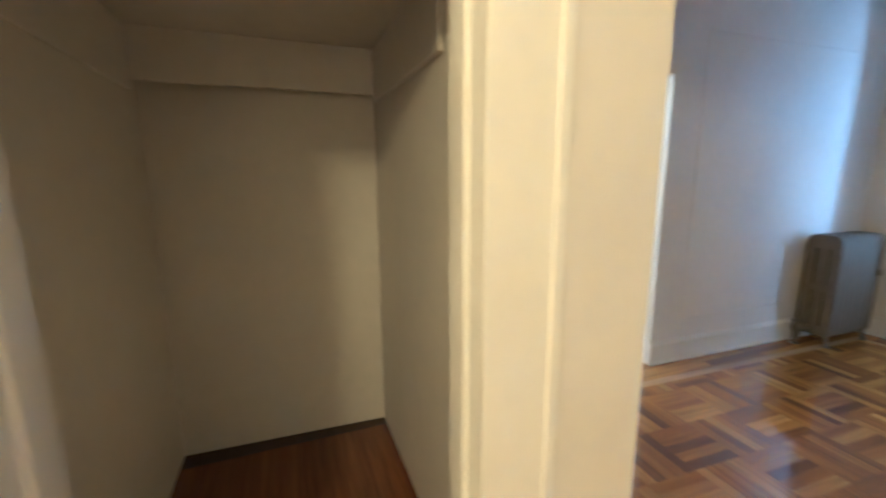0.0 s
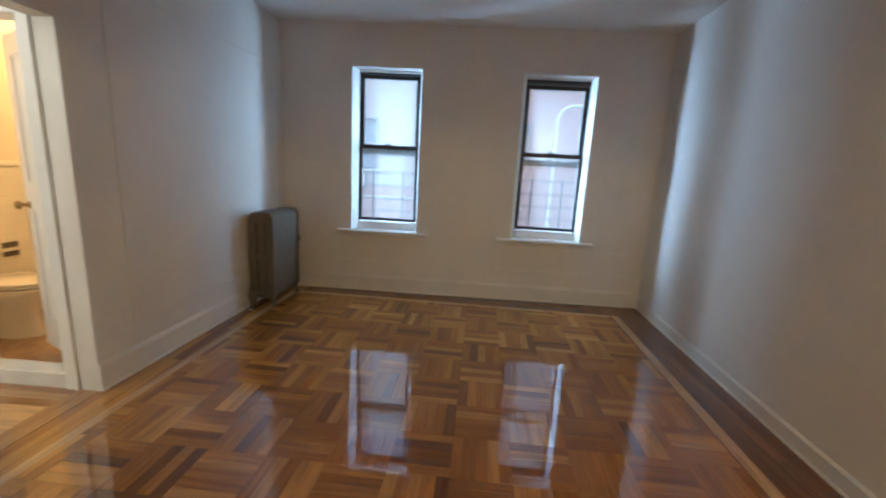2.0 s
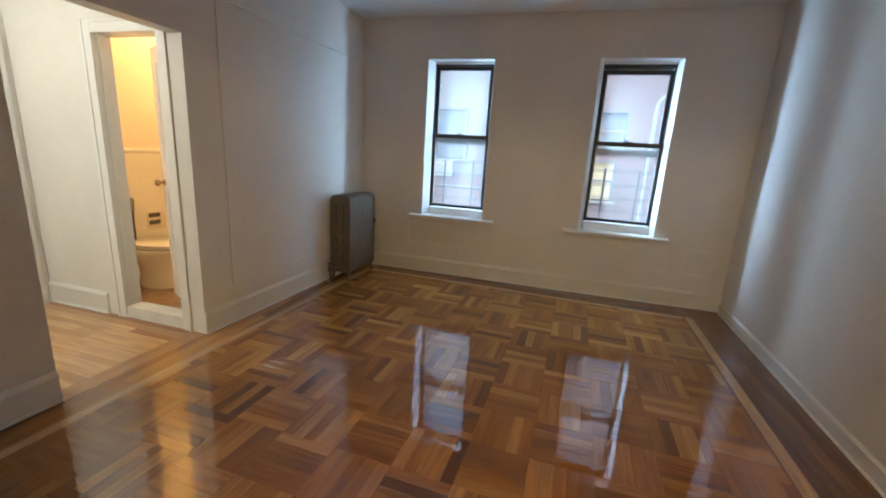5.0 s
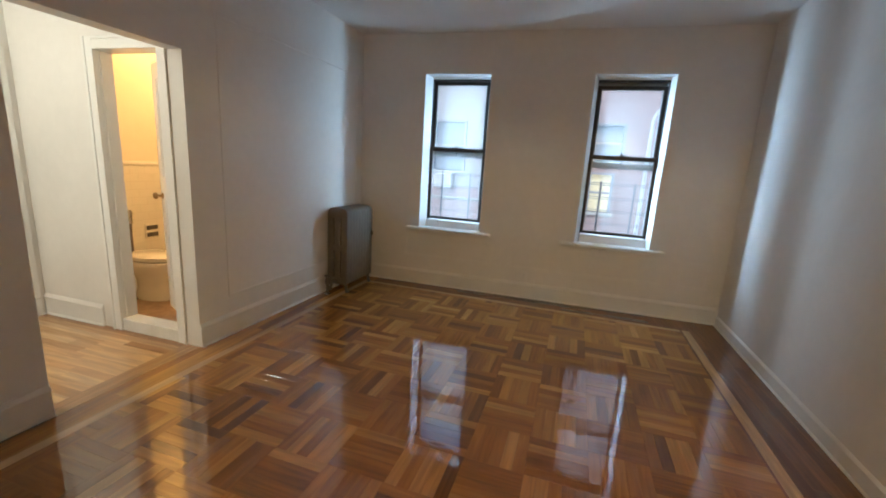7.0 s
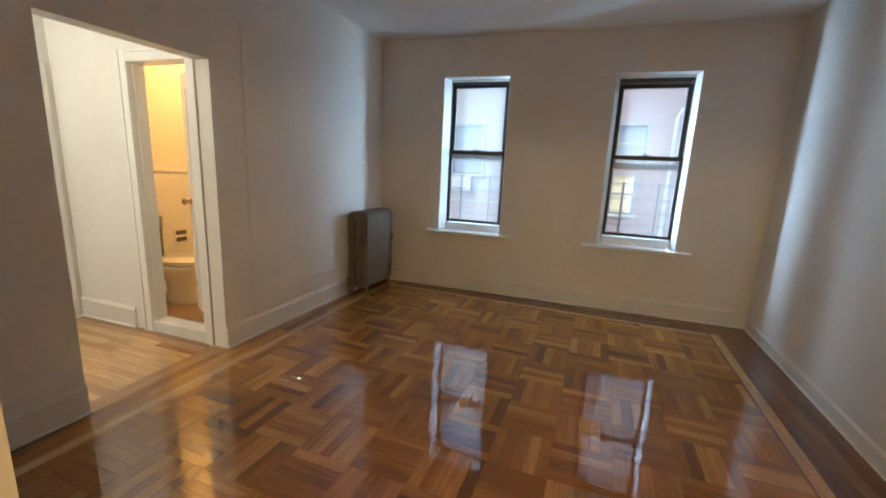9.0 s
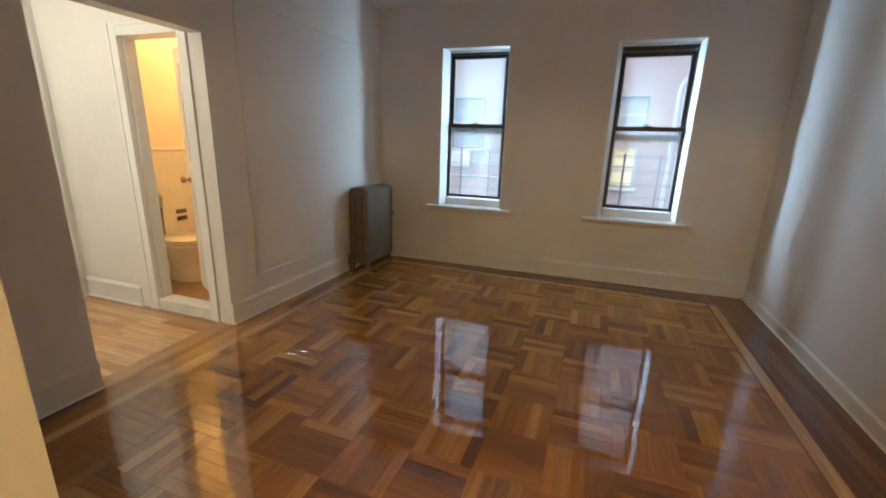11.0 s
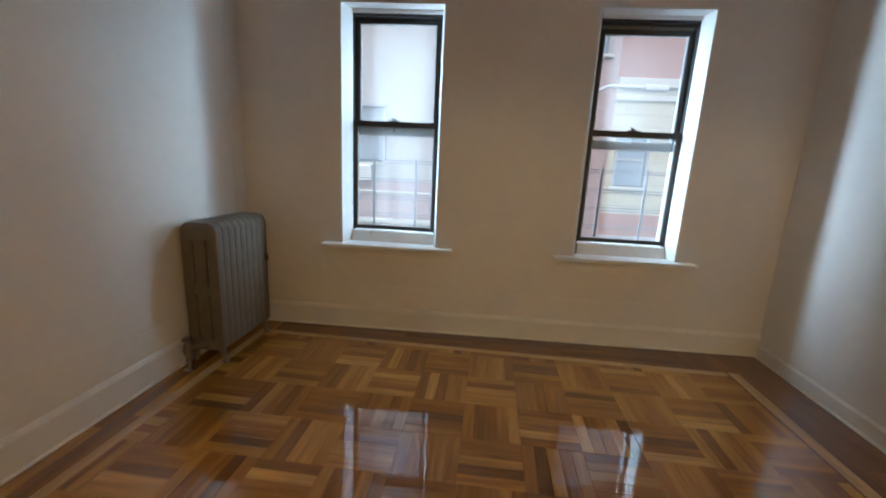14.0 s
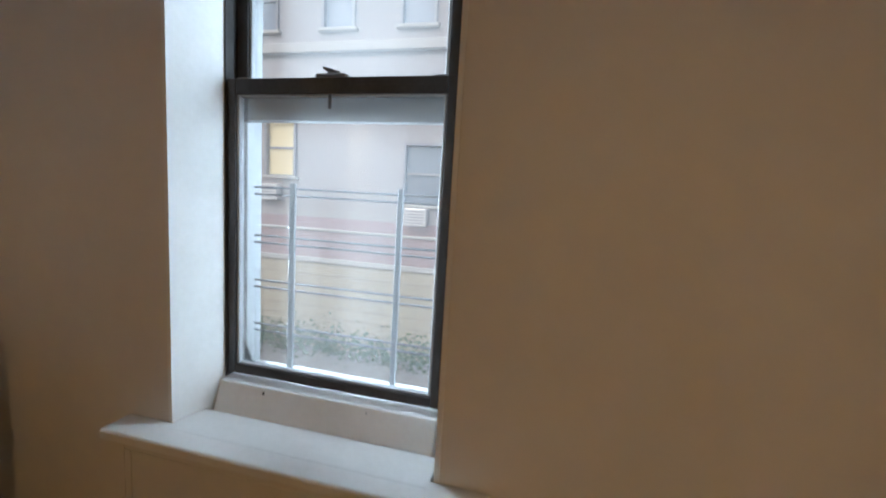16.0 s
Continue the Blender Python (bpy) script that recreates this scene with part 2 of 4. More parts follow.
LIT_GLASS = material("lit_window_blind", (0.72, 0.62, 0.36), 0.6, second=(0.66, 0.55, 0.3), scale=2, emit=(1.0, 0.84, 0.5), power=0.3)
ASPHALT = material("asphalt", (0.055, 0.055, 0.058), 0.9, second=(0.04, 0.04, 0.042), scale=1.5, bump=0.5, bump_scale=60)
CONCRETE = material("pavement_concrete", (0.42, 0.41, 0.38), 0.9, second=(0.33, 0.32, 0.30), scale=2, bump=0.4, bump_scale=40)
TEAL = material("teal_canvas", (0.12, 0.46, 0.42), 0.75, second=(0.10, 0.38, 0.35), scale=3)
LAMP_PAINT = material("pale_pole_paint", (0.72, 0.73, 0.74), 0.5, second=(0.6, 0.61, 0.62), scale=5)
LEAF = material("hedge_leaf", (0.12, 0.20, 0.10), 0.7, second=(0.08, 0.14, 0.07), scale=9)


# ---- mesh helpers ----
def part(name, bm, mat, parent=None, label="", smooth=False):
    """Links a bmesh as one mesh object, under a thing or a part."""
    me = bpy.data.meshes.new(name)
    bm.to_mesh(me)
    bm.free()
    me.materials.append(mat)
    if smooth:
        for p in me.polygons:
            p.use_smooth = True
        me.set_sharp_from_angle(angle=radians(40))
    ob = new(name, me)
    ob.parent = parent
    if label:
        ob["label"] = label
    return ob


def thing(name, place, label, category, group="", kind=""):
    ob = new(name)
    ob.matrix_world = place
    ob.empty_display_size = 0.1
    return tagged(ob, label, category, group, kind)


def structure(ob, label, category):
    return tagged(ob, label, category, kind="structure")


def add_box(bm, a, b, bevel=0.0, seg=1):
    """A box from corner a to corner b, with its edges rounded off."""
    made = bmesh.ops.create_cube(bm, size=1)["verts"]
    for v in made:
        v.co = Vector([(a[i] + b[i]) / 2 + v.co[i] * (b[i] - a[i]) for i in range(3)])
    if bevel:
        edges = list({e for v in made for e in v.link_edges})
        bmesh.ops.bevel(bm, geom=edges, offset=bevel, segments=seg, affect="EDGES", profile=0.5)
    return bm


def box(a, b, bevel=0.0, seg=1):
    return add_box(bmesh.new(), a, b, bevel, seg)


def slab(axis, at, thick, us, zs, hole):
    """A wall of cells: us and zs are its lines, hole(u, z) tells an opening. axis: the way it faces."""
    bm = bmesh.new()
    place = (lambda u, w, z: (w, u, z)) if axis == "x" else (lambda u, w, z: (u, w, z))
    w0, w1 = at, at + thick
    solid = {}
    for i in range(len(us) - 1):
        for k in range(len(zs) - 1):
            solid[i, k] = not hole((us[i] + us[i + 1]) / 2, (zs[k] + zs[k + 1]) / 2)

    def face(*pts):
        bm.faces.new([bm.verts.new(place(*p)) for p in pts])

    for (i, k), full in solid.items():
        if not full:
            continue
        a, b, c, d = us[i], us[i + 1], zs[k], zs[k + 1]
        face((a, w0, c), (b, w0, c), (b, w0, d), (a, w0, d))
        face((b, w1, c), (a, w1, c), (a, w1, d), (b, w1, d))
        if not solid.get((i - 1, k)):
            face((a, w1, c), (a, w0, c), (a, w0, d), (a, w1, d))
        if not solid.get((i + 1, k)):
            face((b, w0, c), (b, w1, c), (b, w1, d), (b, w0, d))
        if not solid.get((i, k - 1)):
            face((a, w1, c), (b, w1, c), (b, w0, c), (a, w0, c))
        if not solid.get((i, k + 1)):
            face((a, w0, d), (b, w0, d), (b, w1, d), (a, w1, d))
    bmesh.ops.remove_doubles(bm, verts=bm.verts, dist=1e-5)
    bmesh.ops.recalc_face_normals(bm, faces=bm.faces)
    return bm


def tube(points, radius, sides=10, bm=None):
    """A round bar along points, capped; radius a number or one for each point."""
    bm = bm or bmesh.new()
    pts = [Vector(p) for p in points]
    rad = radius if isinstance(radius, (list, tuple)) else [radius] * len(pts)
    rings, side = [], None
    for i, p in enumerate(pts):
        way = (pts[min(i + 1, len(pts) - 1)] - pts[max(i - 1, 0)]).normalized()
        if side is None:
            side = way.orthogonal().normalized()
        side = (side - way * side.dot(way)).normalized()
        up = way.cross(side)
        rings.append([bm.verts.new(p + (side * math.cos(a) + up * math.sin(a)) * rad[i]) for a in [2 * math.pi * k / sides for k in range(sides)]])
    for r, q in zip(rings, rings[1:]):
        for k in range(sides):
            bm.faces.new((r[k], r[(k + 1) % sides], q[(k + 1) % sides], q[k]))
    bm.faces.new(rings[0][::-1])
    bm.faces.new(rings[-1])
    return bm


def loft(rings, sides=28, bm=None, cap=True):
    """Stacked ellipses (cx, cy, z, rx, ry) joined to one skin."""
    bm = bm or bmesh.new()
    made = []
    for cx, cy, z, rx, ry in rings:
        made.append([bm.verts.new((cx + rx * math.cos(2 * math.pi * k / sides), cy + ry * math.sin(2 * math.pi * k / sides), z)) for k in range(sides)])
    for r, q in zip(made, made[1:]):
        for k in range(sides):
            bm.faces.new((r[k], r[(k + 1) % sides], q[(k + 1) % sides], q[k]))
    if cap:
        bm.faces.new(made[0][::-1])
        bm.faces.new(made[-1])
    return bm


def plate(name, outer, holes, depth, rounding):
    """A flat casting in the x-z plane with slots through it and rounded edges; returns its mesh."""
    cu = bpy.data.curves.new(name, "CURVE")
    cu.dimensions, cu.fill_mode = "2D", "BOTH"
    cu.extrude, cu.bevel_depth, cu.bevel_resolution = depth / 2 - rounding, rounding, 2
    for loop in (outer, *holes):
        s = cu.splines.new("POLY")
        s.points.add(len(loop) - 1)
        for q, (u, v) in zip(s.points, loop):
            q.co = (u, v, 0, 1)
        s.use_cyclic_u = True
    ob = new(name, cu)
    me = bpy.data.meshes.new_from_object(ob.evaluated_get(bpy.context.evaluated_depsgraph_get()))
    bpy.data.objects.remove(ob)
    bpy.data.curves.remove(cu)
    me.transform(Matrix.Rotation(radians(90), 4, "X"))
    bm = bmesh.new()
    bm.from_mesh(me)
    bmesh.ops.remove_doubles(bm, verts=bm.verts, dist=1e-4)
    bm.to_mesh(me)
    bm.free()
    for p in me.polygons:
        p.use_smooth = True
    me.set_sharp_from_angle(angle=radians(50))
    return me


def round_rect(x0, z0, x1, z1, r, n=5, top=None):
    """A rectangle's outline with rounded corners; top: another radius for the upper two."""
    top = r if top is None else top
    pts = []
    for cx, cz, a0, q in ((x1 - r, z0 + r, -90, r), (x1 - top, z1 - top, 0, top), (x0 + top, z1 - top, 90, top), (x0 + r, z0 + r, 180, r)):
        for k in range(n + 1):
            a = radians(a0 + 90 * k / n)
            pts.append((cx + q * math.cos(a), cz + q * math.sin(a)))
    return pts


def moulding(name, profile, a, b, mat, out, parent=None):
    """A strip with a profile of (out from the wall, height) pairs, from a to b along a wall; out: the way off the wall."""
    bm = bmesh.new()
    o = Vector(out)
    ends = []
    for p in (a, b):
        ends.append([bm.verts.new(Vector(p) + o * u + Vector((0, 0, v))) for u, v in profile])
    for k in range(len(profile)):
        j = (k + 1) % len(profile)
        bm.faces.new((ends[0][k], ends[0][j], ends[1][j], ends[1][k]))
    bm.faces.new(ends[0][::-1])
    bm.faces.new(ends[1])
    bmesh.ops.recalc_face_normals(bm, faces=bm.faces)
    return part(name, bm, mat, parent)


# ---- plan ----
W, D, H = 4.2, 5.05, 2.90
BACK = -1.5
OPEN0, OPEN1, OPEN_TOP = 1.768, 2.69, 2.12
CX, CY = 1.616, 0.785
LEAN = 0.038  # the east wall runs slightly out of square
WEST_LEAN = 0.042  # and so does the west wall
FLOOR = 0.018  # top of the boards
WINDOWS = ((0.895, 1.64), (2.71, 3.465))
WIN0, WIN1 = 0.715, 2.475
WALL_T = 0.13

# ---- large structure ----
xs = [-WALL_T, WINDOWS[0][0] - 0.012, WINDOWS[0][1] + 0.012, WINDOWS[1][0] - 0.012, WINDOWS[1][1] + 0.012, W + 0.2]


def in_window(u, z):
    return any(a - 0.013 < u < b + 0.013 for a, b in WINDOWS) and WIN0 - 0.03 < z < WIN1 + 0.012


structure(part("wall_north", slab("y", D, 0.3, xs, [-0.3, WIN0 - 0.03, WIN1 + 0.012, H + 0.1], in_window), PAINT), "white painted plaster wall with two windows", "wall")


def west_x(y):
    """The face of the west wall at y."""
    return WEST_LEAN * (y - 2.4)


def sheared(bm):
    """Lays a mesh that was drawn along x = 0 against the leaning west wall."""
    for v in bm.verts:
        v.co.x += west_x(v.co.y)
    return bm


structure(part("wall_west", sheared(slab("x", -WALL_T, WALL_T, [BACK, OPEN0, OPEN1, D], [-0.3, -0.06, OPEN_TOP, H], lambda u, z: OPEN0 < u < OPEN1 and -0.06 < z < OPEN_TOP)), PAINT),
          "white painted plaster wall with an open passage", "wall")
east = box((W, BACK - 0.2, -0.3), (W + 0.5, D, H))
for v in east.verts:
    v.co.x -= LEAN * (D - v.co.y)
structure(part("wall_east", east, PAINT), "plain white painted plaster wall", "wall")
# unseen header, added; it keeps the entry bulb's reflection off the window glass
structure(part("wall_added_header", box((CX, CY - 0.12, 2.34), (W, CY, H)), PAINT), "unseen white header added over the entry to block the bulb", "wall")
structure(part("wall_south", box((-WALL_T, BACK - 0.2, -0.3), (W - 0.3, BACK, H)), PAINT), "plain white painted plaster wall", "wall")
structure(part("ceiling", box((-2.6, BACK - 0.2, H), (W + 0.2, D, H + 0.15)), CEILING), "smooth white plaster ceiling", "ceiling")
structure(part("ceiling_bath", box((-1.7, D, H), (-WALL_T, 5.5, H + 0.15)), CEILING), "white bathroom ceiling", "ceiling")
# closet front and side
JAMB0, JAMB1, CLOSET_TOP = -0.113, 0.447, 2.05
structure(part("wall_closet_front", slab("x", 1.50, CX - 1.50, [-0.62, JAMB0 - 0.02, JAMB1 + 0.02, CY], [-0.3, -0.06, CLOSET_TOP + 0.02, H], lambda u, z: JAMB0 - 0.02 < u < JAMB1 + 0.02 and -0.06 < z < CLOSET_TOP + 0.02), PAINT),
          "white wall around a closet doorway", "wall")
structure(part("wall_closet_side", box((-0.07, 0.655, -0.3), (1.5, CY, H)), PAINT), "white wall between closet and living room", "wall")
structure(part("wall_closet_end", box((-0.12, -0.62, -0.3), (1.5, -0.40, H)), PAINT), "white closet end wall", "wall")
# hall: far wall with the bathroom doorway, end and near walls
BD0, BD1, BDT, BSTEP = -0.78, -0.20, 2.13, 0.10
HALL_END = -1.66
structure(part("wall_hall_north", slab("y", 2.70, 0.12, [-1.8, BD0 - 0.02, BD1 + 0.02, -0.09], [-0.3, 0, BDT + 0.02, H], lambda u, z: BD0 - 0.02 < u < BD1 + 0.02 and 0 < z < BDT + 0.02), PAINT),
          "white hall wall around the bathroom doorway", "wall")
structure(part("wall_hall_end", box((-1.8, 0.18, -0.3), (HALL_END, 2.70, H)), PAINT), "white wall at the end of the hall", "wall")
structure(part("wall_hall_south", box((HALL_END, 0.18, -0.3), (-WALL_T, 0.30, H)), PAINT), "white hall wall", "wall")
# bathroom
structure(part("wall_bath_west", box((-1.62, 2.82, -0.3), (-1.5, 5.4, H)), BATH_PAINT), "cream painted bathroom wall", "wall")
structure(part("wall_bath_north", box((-1.5, 5.28, -0.3), (-WALL_T, 5.4, H)), BATH_PAINT), "cream painted bathroom wall", "wall")
structure(part("wainscot", box((-1.5, 2.82, BSTEP - 0.05), (-1.488, 5.28, 1.30)), TILE), "white tile wainscot along the bathroom wall", "wall tile")
structure(part("wainscot", box((-1.488, 5.268, BSTEP - 0.05), (-WALL_T, 5.28, 1.30)), TILE), "white tile wainscot along the bathroom wall", "wall tile")
structure(part("trim", box((-1.5, 2.82, 1.30), (-1.478, 5.28, 1.335), 0.006, 2), CHINA), "white tile cap over the wainscot", "trim")
structure(part("floor_bath", box((-1.62, 2.82, -0.1), (-WALL_T, 5.4, BSTEP - 0.05)), BATH_FLOOR), "brown tiled bathroom floor", "floor")
structure(part("door_saddle", box((BD0, 2.692, 0.0), (BD1, 2.82, BSTEP + 0.012), 0.006, 2), MARBLE), "raised white marble saddle under the bathroom door", "threshold")

# ---- trim ----
BASE = [(0.0, 0.0), (0.013, 0.0), (0.013, 0.140), (0.018, 0.144), (0.018, 0.154), (0.010, 0.168), (0.004, 0.178), (0.0, 0.18)]
LOW_BASE = [(u * 0.8, v * 0.6) for u, v in BASE]
SHOE = [(0.013, 0.0), (0.024, 0.0), (0.023, 0.007), (0.019, 0.012), (0.013, 0.014)]
RUNS = (((west_x(OPEN1), OPEN1, 0), (west_x(D), D - 0.026, 0), (1, 0, 0)), ((west_x(CY), CY, 0), (west_x(OPEN0), OPEN0, 0), (1, 0, 0)), ((west_x(D), D, 0), (W, D, 0), (0, -1, 0)),
        ((W - LEAN * (D - BACK), BACK, 0), (W - LEAN * 0.026, D - 0.026, 0), (-1, 0, 0)), ((-0.04, CY, 0), (CX, CY, 0), (0, 1, 0)), ((HALL_END, 2.70, 0), (-0.975, 2.70, 0), (0, -1, 0)),
        ((HALL_END, 0.30, 0), (HALL_END, 2.674, 0), (1, 0, 0)), ((CX, BACK, 0), (CX, JAMB0 - 0.14, 0), (1, 0, 0)), ((CX, JAMB1 + 0.14, 0), (CX, CY, 0), (1, 0, 0)))
for a, b, o in RUNS:
    a, b = (*a[:2], FLOOR), (*b[:2], FLOOR)
    board = structure(moulding("baseboard", LOW_BASE if o == (-1, 0, 0) else BASE, a, b, PAINT, o), "white painted baseboard with a moulded cap", "baseboard")
    moulding("shoe_moulding", SHOE, a, b, PAINT, o, board)


def panel_frame(axis, at, u0, u1, z0, z1, out, label):
    """A painted-over picture-frame moulding on a wall."""
    bm = bmesh.new()
    w = 0.024
    for a, b in (((u0, z0), (u1, z0 + w)), ((u0, z1 - w), (u1, z1)), ((u0, z0 + w), (u0 + w, z1 - w)), ((u1 - w, z0 + w), (u1, z1 - w))):
        if axis == "x":
            add_box(bm, (min(at, at + out), a[0], a[1]), (max(at, at + out), b[0], b[1]), 0.003, 2)
        else:
            add_box(bm, (a[0], min(at, at + out), a[1]), (b[0], max(at, at + out), b[1]), 0.003, 2)
    return structure(part("trim", sheared(bm) if axis == "x" else bm, PAINT), label, "wall moulding")


panel_frame("x", 0, 2.965, 4.93, 0.335, 2.44, 0.006, "painted-over panel moulding on the white wall")
for u0, u1, z1 in ((0.72, 1.82, 0.64), (2.02, 2.46, 0.64), (2.56, 3.62, 0.64), (3.78, 4.06, 0.64)):
    panel_frame("y", D, u0, u1, 0.36, z1, -0.0025, "painted-over panel moulding below the windows")


def casing(name, axis, at, out, u0, u1, top, z0, label, w=0.115):
    """Door casing: two legs and a head, each with a back band."""
    t = thing(name, pose(0, 0, 0), label, "door casing", kind="structure")
    lo, hi = min(at, at + out), max(at, at + out)
    lo2, hi2 = min(at, at + out * 1.5), max(at, at + out * 1.5)
    for n, a, b, c, d in (("leg", u0 - w, z0, u0, top + w), ("leg", u1, z0, u1 + w, top + w), ("head", u0, top, u1, top + w)):
        bm = bmesh.new()
        for (l0, h0), (p, q, r, s) in (((lo, hi), (a, b, c, d)), ((lo2, hi2), (a, b, a + 0.02, d) if (n == "leg" and a < u0) else (c - 0.02, b, c, d) if n == "leg" else (a, d - 0.02, c, d))):
            if axis == "x":
                add_box(bm, (l0, p, q), (h0, r, s), 0.003, 2)
            else:
                add_box(bm, (p, l0, q), (r, h0, s), 0.003, 2)
        part(n, bm, TRIM, t)
    return t


casing("trim_closet", "x", CX, 0.014, JAMB0, JAMB1, CLOSET_TOP, 0.0, "white painted casing around the closet doorway", 0.135)
casing("trim_bath", "y", 2.70, -0.016, BD0, BD1, BDT, 0.0, "white painted casing around the bathroom doorway", 0.084)
# jamb linings
for n, axis, lo, hi, u0, u1, top, label in (("jamb_closet", "x", 1.497, CX + 0.002, JAMB0, JAMB1, CLOSET_TOP, "white painted closet door jamb"), ("jamb_bath", "y", 2.699, 2.822, BD0, BD1, BDT, "white painted bathroom door jamb")):
    t = thing(n, pose(0, 0, 0), label, "door jamb", kind="structure")
    for nm, a, b, c, d in (("side", u0 - 0.02, 0, u0, top), ("side", u1, 0, u1 + 0.02, top), ("head", u0 - 0.02, top, u1 + 0.02, top + 0.02)):
        part(nm, box((lo, a, b), (hi, c, d), 0.002) if axis == "x" else box((a, lo, b), (c, hi, d), 0.002), TRIM, t)
    for nm, a, c in (("stop", u0, u0 + 0.011), ("stop", u1 - 0.011, u1)):
        part(nm, box((lo + 0.05, a, 0.12), (lo + 0.085, c, top), 0.002) if axis == "x" else box((a, lo + 0.03, 0.12), (c, lo + 0.06, top), 0.002), TRIM, t)
# end-of-hall door casing strip
structure(part("trim", box((HALL_END, 2.56, 0.0), (HALL_END + 0.016, 2.66, 2.15), 0.004, 2), TRIM), "white painted door casing at the hall's end", "trim")


def strike_plate(place, mat, label):
    t = thing("strike_plate", place, label, "strike plate")
    bm = bmesh.new()
    add_box(bm, (-0.012, 0.0, -0.03), (0.012, 0.002, 0.03), 0.0008)
    part("plate", bm, mat, t)
    part("latch_hole", box((-0.006, 0.0018, -0.012), (0.006, 0.0026, 0.012)), SLOT, t)
    for z in (-0.022, 0.022):
        part("screw", loft([(0, 0, 0, 0.004, 0.004), (0, 0, 0.0015, 0.0025, 0.0025)], 8), mat, t).matrix_local = pose(0, 0.0015, z, -90)
    return t


strike_plate(pose(1.56, JAMB1, 1.02, 0, 0, 180), BRASS, "small brass strike plate on the closet jamb")
for z in (1.055, 0.90):
    strike_plate(pose(BD0, 2.745, z, 0, 0, -90), STEEL, "dark metal strike plate on the bathroom jamb")


# ---- windows ----
def sash(parent, name, x0, x1, z0, z1, y0, y1, stile, low, high, bead):
    """A glazed sash: two stiles, two rails, glazing bead and pane."""
    s = part(name, box((x0, y0, z0), (x0 + stile, y1, z1), 0.003, 2), BRONZE, parent, "dark bronze sash")
    part("stile", box((x1 - stile, y0, z0), (x1, y1, z1), 0.003, 2), BRONZE, s)
    part("rail", box((x0 + stile, y0, z0), (x1 - stile, y1, z0 + low), 0.003, 2), bead if name == "upper_sash" else BRONZE, s)
    part("rail", box((x0 + stile, y0, z1 - high), (x1 - stile, y1, z1), 0.003, 2), BRONZE, s)
    a, b, c, d = x0 + stile, x1 - stile, z0 + low, z1 - high
    bm = bmesh.new()
    w = 0.009
    for p, q, r, t in ((a, c, a + w, d), (b - w, c, b, d), (a + w, c, b - w, c + w * 0.6), (a + w, d - w * 0.6, b - w, d)):
        add_box(bm, (p, y0 + 0.006, q), (r, y1 - 0.004, t), 0.002)
    part("glazing_bead", bm, BEAD, s, "grey glazing bead")
    part("pane", box((a + 0.002, (y0 + y1) / 2, c + 0.002), (b - 0.002, (y0 + y1) / 2 + 0.003, d - 0.002)), GLASS, s, "dusty clear glass with a pale haze put in").visible_shadow = False
    return s


